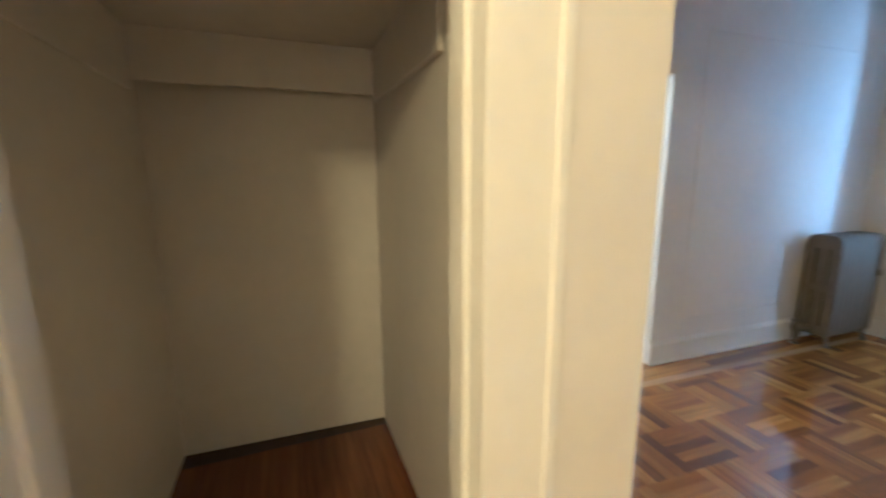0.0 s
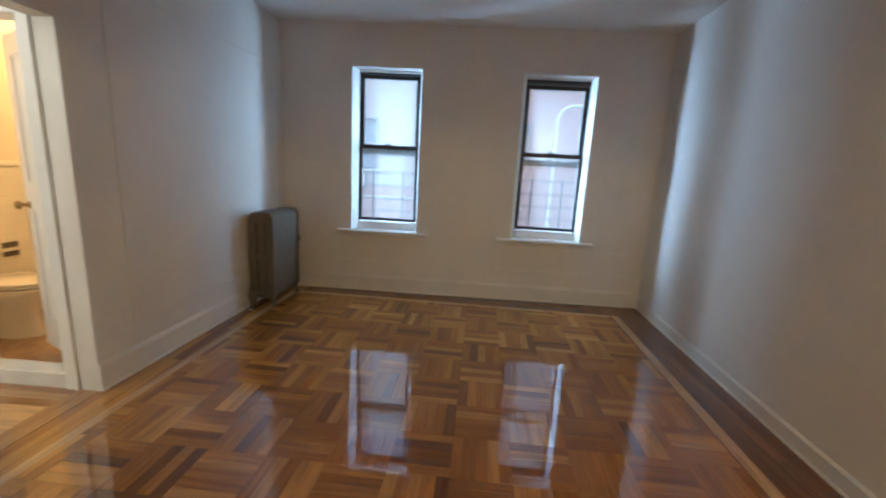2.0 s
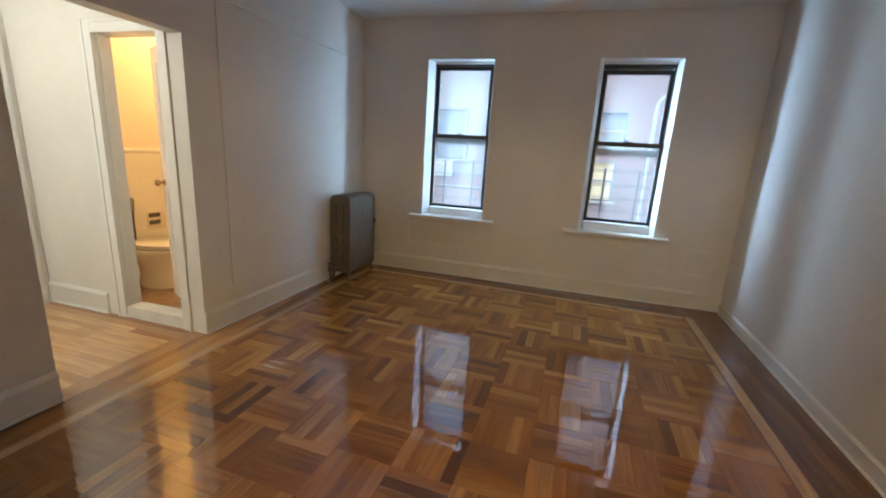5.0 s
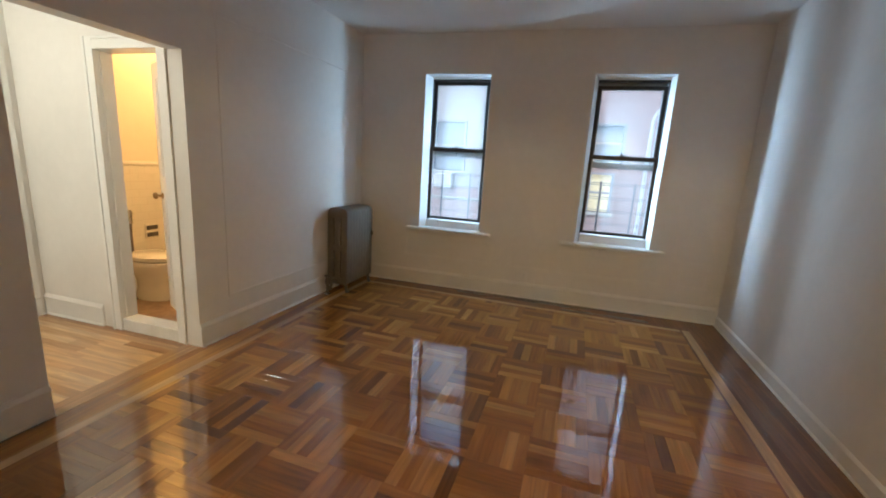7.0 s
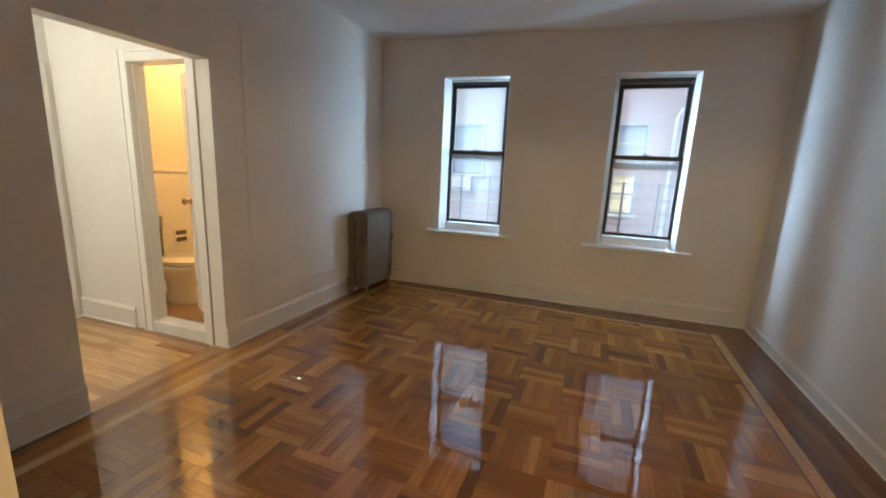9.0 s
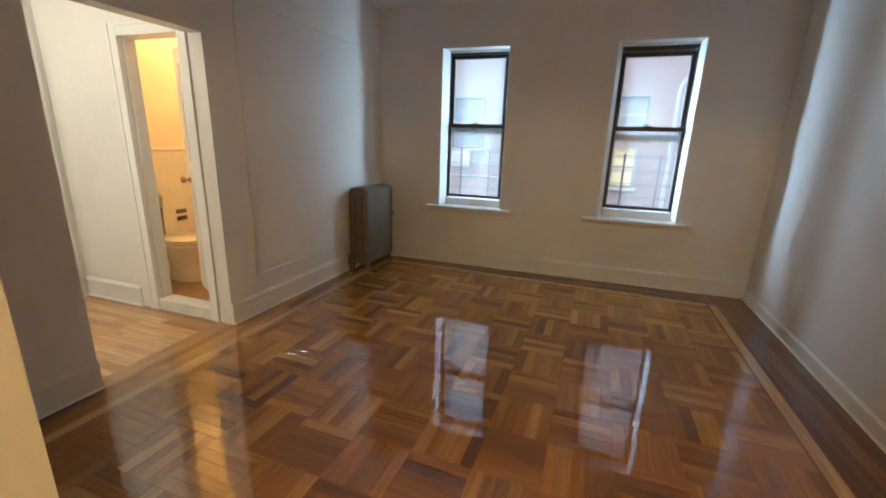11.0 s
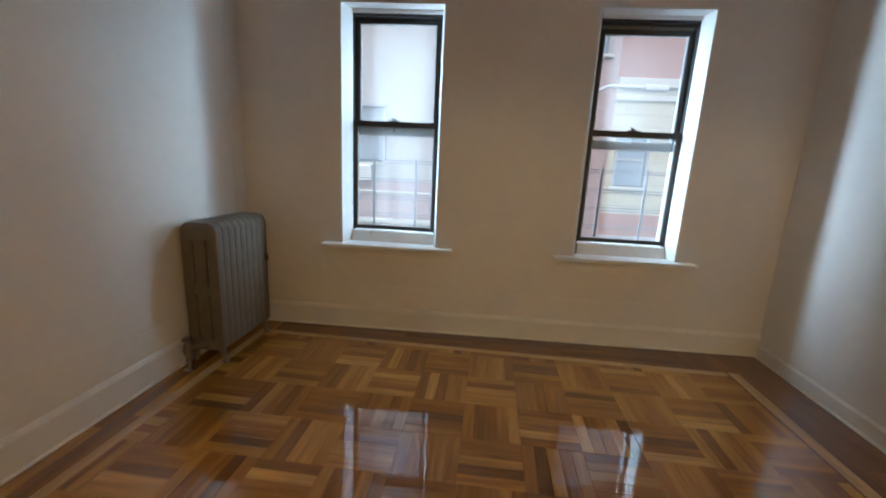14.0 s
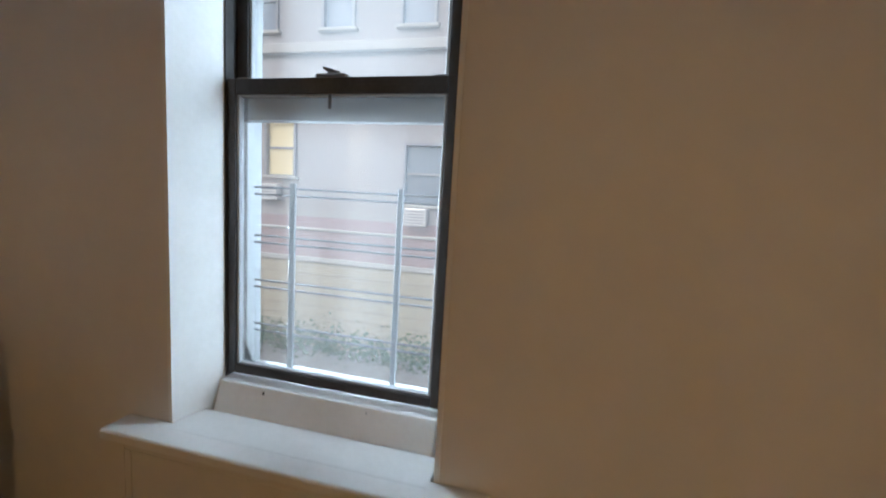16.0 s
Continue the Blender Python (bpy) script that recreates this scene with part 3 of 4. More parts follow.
def window(number, x0, x1, drop):
    """A double-hung window in its painted reveal; drop: how far the upper sash has slipped."""
    t = thing("window_%d" % number, pose(0, 0, 0), "double-hung window with dark bronze sashes in a white reveal", "window", "windows of the living room", "structure")
    y1 = D + 0.29
    f0, f1 = x0 + 0.046, x1 - 0.026
    for edge, back, frame_edge in ((x0, x0 - 0.012, f0), (x1, x1 + 0.012, f1)):
        bm = bmesh.new()
        plan = [(back, D - 0.003), (edge, D - 0.003), (frame_edge, 5.186), (frame_edge, 5.272), (back, 5.272)]
        low, high = [[bm.verts.new((x, y, z)) for x, y in plan] for z in (WIN0, WIN1)]
        for k in range(5):
            bm.faces.new((low[k], low[(k + 1) % 5], high[(k + 1) % 5], high[k]))
        bm.faces.new(low[::-1])
        bm.faces.new(high)
        bmesh.ops.recalc_face_normals(bm, faces=bm.faces)
        part("reveal_side", bm, SILL, t, "white painted splayed reveal")
    # outer jambs in a darker grey, to offset the glare of the added lamps
    for u0, u1 in ((x0 - 0.012, f0 + 0.002), (f1 - 0.002, x1 + 0.012)):
        part("outer_jamb", box((u0, 5.274, WIN0), (u1, y1, WIN1)), BEAD, t, "grey outer jamb, toned down against the window lamps")
    part("reveal_head", box((x0 - 0.012, D - 0.003, WIN1 - 0.006), (x1 + 0.012, y1, WIN1 + 0.012), 0.003, 2), SILL, t)
    part("stop_bead", box((f0, 5.165, 2.445), (f1, 5.30, WIN1 - 0.006), 0.004, 2), SILL, t)
    part("window_frame", box((f0, 5.185, 2.425), (f1, 5.275, 2.445), 0.002), BRONZE, t, "dark bronze frame head")
    for a, b in ((f0, f0 + 0.005), (f1 - 0.005, f1)):
        part("track", box((a, 5.185, 0.813), (b, 5.275, 2.425), 0.002), BRONZE, t)
    lower = sash(t, "lower_sash", f0 + 0.004, f1 - 0.004, 0.826, 1.682, 5.192, 5.222, 0.027, 0.028, 0.042, BEAD)
    sash(t, "upper_sash", f0 + 0.006, f1 - 0.006, 1.575 - drop, 2.425 - drop, 5.228, 5.258, 0.036, 0.062, 0.036, BEAD)
    if drop:
        part("gap_filler", box((f0 + 0.012, 5.262, 2.425 - drop - 0.01), (f1 - 0.012, 5.27, 2.425)), BEAD, t, "pale strip above the slipped sash")
    mid = (f0 + f1) / 2 - 0.01
    latch = part("latch", box((mid - 0.045, 5.186, 1.680), (mid + 0.045, 5.214, 1.690), 0.003), STEEL, lower, "dark metal sash lock")
    part("cam", loft([(mid, 5.205, 1.69, 0.02, 0.014), (mid, 5.205, 1.70, 0.018, 0.012)], 14), STEEL, latch)
    part("lever", tube([(mid, 5.203, 1.700), (mid - 0.015, 5.200, 1.703), (mid - 0.026, 5.196, 1.707)], [0.005, 0.005, 0.004], 8), STEEL, latch)
    part("pull_tab", box((mid - 0.004, 5.186, 1.600), (mid + 0.004, 5.191, 1.636), 0.001), STEEL, lower)
    for u in (f0 + 0.05, f1 - 0.05):
        part("tilt_latch", box((u - 0.02, 5.196, 1.680), (u + 0.02, 5.216, 1.686), 0.002), STEEL, lower)
    # worn caulk and sub-sill under the sash
    under = box((f0 + 0.001, 5.135, WIN0), (f1 - 0.001, 5.335, 0.812), 0.006, 2)
    for v in under.verts:
        if v.co.y < 5.16 and v.co.z > 0.78:
            v.co.y += 0.028
    part("sub_sill", under, SILL, t, "white painted sub-sill, chipped under the sash")
    bm = bmesh.new()
    add_box(bm, (x0 - (0.16 if number == 2 else 0.145), D - 0.09, 0.702), (x1 + 0.135, D - 0.002, 0.732), 0.007, 3)
    part("window_sill", bm, SILL, t, "white painted stool with projecting horns")
    part("stool", box((x0 + 0.008, D - 0.03, 0.704), (x1 - 0.008, 5.132, 0.7324)), SILL, t)
    random.seed(7 + number)
    for k in range(3):
        u = random.uniform(f0, f1)
        s = random.uniform(0.002, 0.004)
        part("paint_chip", box((u, 5.157, 0.797 - s), (u + s * random.uniform(1, 4), 5.166, 0.799 + s * 0.4), 0.0006), SLOT if k % 3 == 0 else BEAD, t)
    return t


window(1, *WINDOWS[0], 0.0)
window(2, *WINDOWS[1], 0.032)


def window_guard(x0, x1, p0, p1):
    """A child guard outside the lower sash: two posts and pairs of thin bars."""
    t = thing("window_guard", pose(0, 0, 0), "grey metal child guard bars behind the lower sash", "window guard", "window guards")
    for u, w in ((p0, 0.011), (p1, 0.009)):
        part("post", box((u - w, 5.298, 0.812), (u + w, 5.306, 1.405), 0.002), GUARD, t)
    for z in (1.388, 1.235, 1.09, 0.945):
        for dz in (0.0, -0.022):
            part("bar", tube([(x0 + 0.047, 5.311, z + dz), (x1 - 0.027, 5.311, z + dz)], 0.0035, 8), GUARD, t)
    return t


window_guard(*WINDOWS[0], 1.085, 1.435)
window_guard(*WINDOWS[1], 2.926, 3.277)


# ---- radiator ----
def radiator(x0, x1, y0, y1, top):
    """A cast-iron column radiator: sections side by side, legs on the end ones, valve and pipe."""
    t = thing("radiator", pose((x0 + x1) / 2, (y0 + y1) / 2, FLOOR, 0, 0, -2.4), "taupe painted cast-iron column radiator standing in the corner", "radiator")
    w, n = x1 - x0, 9
    pitch = (y1 - y0) / n
    col = 0.056
    slot = (w - 3 * col) / 2
    holes = []
    for k in range(2):
        h0 = -w / 2 + col + k * (col + slot)
        holes.append(round_rect(h0 + 0.005, 0.165, h0 + slot - 0.005, 0.475, 0.012, 4))
        holes.append(round_rect(h0 + 0.005, 0.525, h0 + slot - 0.005, 0.835, 0.012, 4))
    body = plate("section", round_rect(-w / 2, 0.095, w / 2, top, 0.03, 6, 0.062), holes, pitch * 0.98, 0.006)
    feet = plate("section_end", round_rect(-w / 2, 0.095, w / 2, top, 0.03, 6, 0.062), holes, pitch * 0.98, 0.006)
    for me in (body, feet):
        me.materials.append(RADIATOR)
    for k in range(n):
        ob = new("section", feet if k in (0, n - 1) else body)
        ob.parent = t
        ob.matrix_local = pose(0, (k + 0.5) * pitch - (y1 - y0) / 2, 0)
        if k in (0, n - 1):
            for u in (-w / 2 + 0.032, w / 2 - 0.032):
                out = 0.012 if u > 0 else -0.012
                part("leg", tube([(u, 0, 0.125), (u + out, 0, 0.06), (u + out * 1.8, 0, 0.012), (u + out * 2.0, 0, 0.0)], [0.026, 0.017, 0.018, 0.023], 10), RADIATOR, ob, smooth=True)
        if k < n - 1:
            for z in (0.15, top - 0.075):
                part("hub", tube([(0, pitch * 0.3, z), (0, pitch * 0.7, z)], 0.03, 12), RADIATOR, ob, smooth=True)
    end = -(y1 - y0) / 2
    vx, vy = -0.055, end - 0.10
    valve = part("valve", tube([(0.0, end - 0.005, 0.14), (vx * 0.5, end - 0.05, 0.14), (vx, vy, 0.14)], 0.02, 12), RADIATOR, t, smooth=True)
    part("valve_body", loft([(vx, vy, 0.105, 0.022, 0.022), (vx, vy, 0.13, 0.028, 0.028), (vx, vy, 0.16, 0.026, 0.026), (vx, vy, 0.19, 0.012, 0.012)], 14), RADIATOR, valve, smooth=True)
    part("hand_wheel", loft([(vx, vy, 0.19, 0.02, 0.02), (vx, vy, 0.20, 0.034, 0.034), (vx, vy, 0.212, 0.02, 0.02)], 16), STEEL, valve, "dark valve handle", smooth=True)
    part("pipe", tube([(vx, vy, 0.0), (vx, vy, 0.11)], 0.016, 12), RADIATOR, t, smooth=True)
    part("floor_collar", loft([(vx, vy, 0.0, 0.036, 0.036), (vx, vy, 0.006, 0.03, 0.03), (vx, vy, 0.012, 0.018, 0.018)], 16), CHROME, t, "bright pipe collar", smooth=True)
    part("air_vent", loft([(w / 2 + 0.012, -end - 0.03, 0.58, 0.004, 0.004), (w / 2 + 0.02, -end - 0.03, 0.59, 0.012, 0.012), (w / 2 + 0.02, -end - 0.03, 0.63, 0.012, 0.012), (w / 2 + 0.02, -end - 0.03, 0.64, 0.004, 0.004)], 10), RADIATOR, t, smooth=True)
    return t


radiator(0.118, 0.352, 4.29, 4.85, 0.935)


# ---- outlet ----
def outlet(place):
    t = thing("wall_outlet", place, "painted-over ivory outlet plate low on the wall", "outlet")
    part("plate", box((-0.036, -0.006, -0.058), (0.036, 0, 0.058), 0.003, 2), PAINT, t)
    for z in (-0.02, 0.02):
        s = part("socket", box((-0.016, -0.008, z - 0.014), (0.016, -0.005, z + 0.014), 0.002), PAINT, t)
        for u in (-0.006, 0.006):
            part("slot", box((u - 0.001, -0.0086, z - 0.004), (u + 0.001, -0.0078, z + 0.006)), SLOT, s)
    return t


outlet(pose(2.20, D, 0.275))


# ---- closet ----
def closet_shelf():
    t = thing("closet_shelf", pose(0, 0, 0), "white painted closet shelf on wall cleats", "shelf")
    part("board", box((0.002, -0.398, 2.07), (0.72, 0.653, 2.092), 0.003), PAINT, t)
    part("cleat", box((0.001, -0.398, 1.855), (0.02, 0.653, 2.07), 0.003), PAINT, t)
    part("cleat", box((0.02, 0.634, 1.815), (0.95, 0.654, 2.07), 0.003), PAINT, t)
    part("cleat", box((0.02, -0.399, 1.815), (0.95, -0.379, 2.07), 0.003), PAINT, t)
    return t


closet_shelf()


# ---- bathroom door ----
def panel_door(place, width, height):
    """A painted panel door hung at its right edge; it runs along -x from the hinge."""
    t = thing("door_1", place, "white painted panel door standing ajar into the bathroom", "door", kind="structure")
    stiles = 0.095
    bm = bmesh.new()
    us, zs = [-width, -width + stiles, -stiles, 0], [0, 0.2, 0.95, 1.12, height - 0.12, height]
    cells = slab("y", 0.0, 0.036, us, zs, lambda u, z: -width + stiles < u < -stiles and (0.2 < z < 0.95 or 1.12 < z < height - 0.12))
    leaf = part("leaf", cells, TRIM, t)
    for z0, z1 in ((0.2, 0.95), (1.12, height - 0.12)):
        part("panel", box((-width + stiles - 0.002, 0.012, z0 - 0.002), (-stiles + 0.002, 0.024, z1 + 0.002)), TRIM, leaf)
        fm = bmesh.new()
        for a, b, c, d in ((-width + stiles, z0, -stiles, z0 + 0.016), (-width + stiles, z1 - 0.016, -stiles, z1), (-width + stiles, z0 + 0.016, -width + stiles + 0.016, z1 - 0.016), (-stiles - 0.016, z0 + 0.016, -stiles, z1 - 0.016)):
            add_box(fm, (a, 0.006, b), (c, 0.012, d), 0.002)
        part("panel_moulding", fm, TRIM, leaf)
    for side, y in ((-1, 0.0), (1, 0.036)):
        knob = part("knob", loft([(0, 0, 0.0, 0.026, 0.026), (0, 0, 0.006, 0.024, 0.024), (0, 0, 0.010, 0.010, 0.010), (0, 0, 0.034, 0.010, 0.010), (0, 0, 0.042, 0.025, 0.025), (0, 0, 0.055, 0.028, 0.028), (0, 0, 0.066, 0.020, 0.020), (0, 0, 0.070, 0.006, 0.006)], 18), BRASS, t, "worn brass knob", smooth=True)
        knob.matrix_local = pose(-width + 0.055, y, 0.97, 90 if side < 0 else -90)
    for z in (0.22, height - 0.25):
        hinge = part("hinge", tube([(0.004, -0.004, z - 0.045), (0.004, -0.004, z + 0.045)], 0.007, 10), TRIM, t, smooth=True)
        part("hinge_leaf", box((-0.034, -0.0015, z - 0.045), (0.0, 0.0, z + 0.045)), TRIM, hinge)
    return t


panel_door(pose(BD1 - 0.004, 2.80, BSTEP + 0.022, 0, 0, -27), 0.565, 1.995)


# ---- toilet ----
def toilet(place):
    """A wall-side bowl without a tank, fed by a flush valve; it runs along +x from the wall."""
    t = thing("toilet", place, "white china toilet bowl with seat and flush valve", "toilet")
    part("bowl", loft([(0.30, 0, 0.0, 0.20, 0.115), (0.30, 0, 0.03, 0.20, 0.112), (0.29, 0, 0.10, 0.17, 0.095), (0.29, 0, 0.18, 0.17, 0.10), (0.31, 0, 0.26, 0.20, 0.14), (0.33, 0, 0.34, 0.245, 0.178), (0.34, 0, 0.375, 0.255, 0.185), (0.34, 0, 0.39, 0.25, 0.18), (0.34, 0, 0.385, 0.19, 0.125), (0.33, 0, 0.25, 0.12, 0.08)], 32), CHINA, t, smooth=True)
    part("foot_cap", loft([(0.22, -0.122, 0.0, 0.012, 0.012), (0.22, -0.122, 0.02, 0.008, 0.008)], 10), STEEL, t, "dark floor bolt")
    seat = bmesh.new()
    n, k = 36, 10
    ring = [[seat.verts.new((0.345 + (0.205 + 0.045 * math.cos(b)) * math.cos(a) * 1.0, (0.14 + 0.045 * math.cos(b)) * math.sin(a), 0.405 + 0.014 * math.sin(b))) for b in [2 * math.pi * j / k for j in range(k)]] for a in [2 * math.pi * i / n for i in range(n)]]
    for i in range(n):
        for j in range(k):
            seat.faces.new((ring[i][j], ring[(i + 1) % n][j], ring[(i + 1) % n][(j + 1) % k], ring[i][(j + 1) % k]))
    bmesh.ops.recalc_face_normals(seat, faces=seat.faces)
    part("seat", seat, CHINA, t, smooth=True)
    part("lid", loft([(0.345, 0, 0.420, 0.245, 0.18), (0.345, 0, 0.432, 0.25, 0.185), (0.345, 0, 0.440, 0.235, 0.17)], 32), CHINA, t, "closed white lid", smooth=True)
    valve = part("flush_pipe", tube([(0.06, 0, 0.40), (0.06, 0, 0.62), (0.06, 0, 0.70)], [0.014, 0.014, 0.018], 12), STEEL, t, "dark metal flush pipe", smooth=True)
    part("flush_valve", loft([(0.06, 0, 0.70, 0.024, 0.024), (0.06, 0, 0.78, 0.026, 0.026), (0.06, 0, 0.80, 0.032, 0.032), (0.06, 0, 0.83, 0.02, 0.02)], 14), CHROME, valve, smooth=True)
    part("handle", tube([(0.08, -0.02, 0.73), (0.10, -0.09, 0.725)], [0.007, 0.010], 10), STEEL, valve, smooth=True)
    part("supply", tube([(0.0, 0, 0.74), (0.06, 0, 0.74)], 0.014, 12), CHROME, valve, smooth=True)
    part("elbow", tube([(0.06, 0, 0.40), (0.075, 0, 0.385), (0.11, 0, 0.38), (0.14, 0, 0.38)], 0.016, 12), CHROME, valve, smooth=True)
    return t


toilet(pose(-1.487, 3.30, BSTEP - 0.05))


def paper_holder(place):
    """A recessed holder in the tiles: a frame and two dark slots."""
    t = thing("paper_holder", place, "recessed metal paper holder set in white tiles", "paper holder")
    part("frame", box((0, -0.075, -0.075), (0.008, 0.075, 0.075), 0.003, 2), TILE, t)
    for z in (-0.036, 0.036):
        part("slot", box((0.004, -0.06, z - 0.022), (0.012, 0.06, z + 0.022), 0.003), STEEL, t)
    return t


paper_holder(pose(-1.488, 3.56, 0.64))


# ---- ceiling lamps, out of view, where the bulbs hang ----
def ceiling_lamp(x, y, drop, label):
    t = thing("ceiling_lamp", pose(x, y, H), label, "ceiling lamp")
    part("canopy", loft([(0, 0, 0, 0.075, 0.075), (0, 0, -0.02, 0.07, 0.07), (0, 0, -0.035, 0.03, 0.03)], 24), BRASS, t, "brass canopy", smooth=True)
    part("stem", tube([(0, 0, -0.035), (0, 0, 0.05 - drop)], 0.008, 12), BRASS, t, smooth=True)
    part("socket", tube([(0, 0, 0.05 - drop), (0, 0, -drop)], 0.022, 14), CHINA, t, smooth=True)
    return t


ceiling_lamp(3.15, -0.60, 0.31, "brass ceiling lamp with a bare bulb in the entry")
ceiling_lamp(-1.2, 1.0, 0.63, "brass ceiling lamp with a bare bulb in the hall")
ceiling_lamp(-0.85, 4.0, 0.2, "brass ceiling lamp with a bare bulb in the bathroom")

# ---- the street ----
STREET = -4.7
structure(part("ground", box((-600, 5.36, STREET - 0.4), (600, 900, STREET)), ASPHALT), "grey asphalt street below", "ground")
structure(part("pavement", box((-60, 14.2, STREET - 0.1), (60, 18.3, STREET + 0.15), 0.02), CONCRETE), "concrete pavement with a kerb", "pavement")
structure(part("wall_outside", box((-14, D, STREET), (16, 5.34, -0.3)), PALE_BRICK), "pale brick wall below the windows", "wall")


def far_window(parent, x, z, w, h, y, lit=False):
    """A sash window of the building across the street."""
    f = part("window", box((x - w / 2, y - 0.10, z), (x - w / 2 + 0.09, y + 0.18, z + h)), FAR_FRAME, parent)
    part("window_frame", box((x + w / 2 - 0.09, y - 0.10, z), (x + w / 2, y + 0.18, z + h)), FAR_FRAME, f)
    part("window_frame", box((x - w / 2 + 0.09, y - 0.10, z + h - 0.09), (x + w / 2 - 0.09, y + 0.18, z + h)), FAR_FRAME, f)
    part("meeting_rail", box((x - w / 2 + 0.09, y + 0.02, z + h * 0.5 - 0.04), (x + w / 2 - 0.09, y + 0.10, z + h * 0.5 + 0.04)), FAR_FRAME, f)
    part("pane", box((x - w / 2 + 0.09, y + 0.10, z + 0.05), (x + w / 2 - 0.09, y + 0.12, z + h - 0.09)), LIT_GLASS if lit else FAR_GLASS, f)
    part("window_sill", box((x - w / 2 - 0.12, y - 0.16, z - 0.12), (x + w / 2 + 0.12, y + 0.1, z), 0.02), LEDGE, f)
    return f


def facade(name, x0, x1, y, bands, rows, label, lit=()):
    """A house front of stacked bands, each a wall with its own window holes, and a cornice."""
    t = thing(name, pose(0, 0, 0), label, "building", "houses across the street")
    for z0, z1, mat in bands:
        holes = [(x, z, w, h) for zr, h, w, xr in rows for x in xr for z in (zr,) if z < z1 and z + h > z0]
        us = sorted({x0, x1, *[x - w / 2 for x, z, w, h in holes], *[x + w / 2 for x, z, w, h in holes]})
        zs = sorted({z0, z1, *[min(max(z, z0), z1) for x, z, w, h in holes], *[min(max(z + h, z0), z1) for x, z, w, h in holes]})
        part("wall", slab("y", y, 0.4, us, zs, lambda u, v: any(abs(u - x) < w / 2 and z < v < z + h for x, z, w, h in holes)), mat, t)
    for zr, h, w, xr in rows:
        for x in xr:
            far_window(t, x, zr, w, h, y, (round(x, 1), round(zr, 1)) in lit)
    return t


left = facade("apartment_building", -26.0, 2.6, 18.0,
              [(STREET + 0.15, -1.1, STONE), (-1.1, 0.55, ROSE_BRICK), (0.55, 6.55, PALE_BRICK), (6.55, 6.9, LEDGE), (6.9, 10.6, PALE_BRICK)],
              [(2.05, 2.1, 1.35, [-20, -16.4, -12.0, -8.1]), (1.25, 2.15, 1.5, [-2.35]), (7.35, 2.2, 1.3, [-20, -16.4, -12.6, -8.9, -5.8, -2.8, 0.6])],
              "pale brick apartment building with a cream stone base", lit={(-8.1, 2.0), (-8.1, 2.1)})
part("belt_course", box((-26.0, 17.8, 6.5), (2.6, 18.0, 6.85), 0.03), LEDGE, left)
part("belt_course", box((-26.0, 17.92, 0.02), (2.6, 18.0, 0.12), 0.02), LEDGE, left)
part("belt_course", box((-26.0, 17.9, -1.18), (2.6, 18.0, -1.0), 0.02), LEDGE, left)
part("cornice", box((-26.0, 17.5, 10.6), (2.6, 18.5, 11.1), 0.1), LEDGE, left)
right = facade("apartment_building", 6.9, 30.0, 18.0,
               [(STREET + 0.15, -1.15, PALE_BRICK), (-1.15, -0.3, BRICK), (-0.3, 4.1, STONE), (4.1, 4.5, LEDGE), (4.5, 11.9, BRICK)],
               [(0.75, 2.0, 1.25, [7.75, 10.75, 14.2, 17.6]), (4.9, 2.2, 1.25, [10.5, 14.0, 17.5]), (9.2, 2.1, 1.25, [7.75, 10.5, 14.0, 17.5])],
               "pink brick apartment building with cream stone lower storeys")
part("belt_course", box((6.9, 17.8, 4.3), (30.0, 18.0, 4.62), 0.03), LEDGE, right)
part("belt_course", box((6.9, 17.9, 3.85), (30.0, 18.0, 4.05), 0.02), LEDGE, right)
part("cornice", box((6.9, 17.5, 11.9), (30.0, 18.5, 12.4), 0.1), LEDGE, right)


middle = facade("apartment_building", 2.6, 6.9, 18.0, [(STREET + 0.15, 11.9, ROSE_BRICK)],
                [(-3.6, 1.9, 0.95, [4.05, 5.9]), (-0.05, 1.6, 0.95, [4.05]), (1.95, 1.5, 1.5, [4.0]), (5.4, 1.9, 1.2, [4.0, 5.9]), (8.9, 1.9, 1.2, [4.0, 5.9])],
                "rose brick house with a few sash windows", lit={(4.0, -0.1), (4.0, -0.0), (4.0, 0.0), (4.1, -0.1), (4.0, -0.05)})
part("cornice", box((2.6, 17.6, 11.9), (6.9, 18.4, 12.3), 0.08), LEDGE, middle)


def air_conditioner(x, z, y):
    t = thing("air_conditioner", pose(x, y, z), "white window air conditioner on the house across the street", "air conditioner")
    part("case", box((-0.4, -0.35, 0), (0.4, 0.0, 0.62), 0.03, 2), CHINA, t)
    for k in range(5):
        part("grille", box((-0.33, -0.362, 0.09 + k * 0.1), (0.33, -0.349, 0.12 + k * 0.1)), BEAD, t)
    return t


air_conditioner(-8.45, 1.1, 18.0)
air_conditioner(-2.5, 0.5, 18.0)


def awning(x0, x1, z0, z1):
    """A sloped canvas awning over a shop, with a valance and two poles."""
    t = thing("shop_awning", pose(0, 0, 0), "teal canvas awning on metal poles over the pavement", "awning")
    bm = bmesh.new()
    a = [bm.verts.new(p) for p in ((x0, 17.98, z1), (x1, 17.98, z1), (x1, 15.6, z0), (x0, 15.6, z0))]
    bm.faces.new(a)
    bmesh.ops.solidify(bm, geom=bm.faces[:], thickness=0.03)
    part("canopy", bm, TEAL, t)
    part("valance", box((x0, 15.58, z0 - 0.4), (x1, 15.61, z0)), TEAL, t)
    for u in (x0 + 0.1, x1 - 0.1):
        part("pole", tube([(u, 15.65, STREET + 0.15), (u, 15.65, z0)], 0.03, 8), LAMP_PAINT, t)
    return t


awning(11.5, 14.6, -2.5, -1.0)


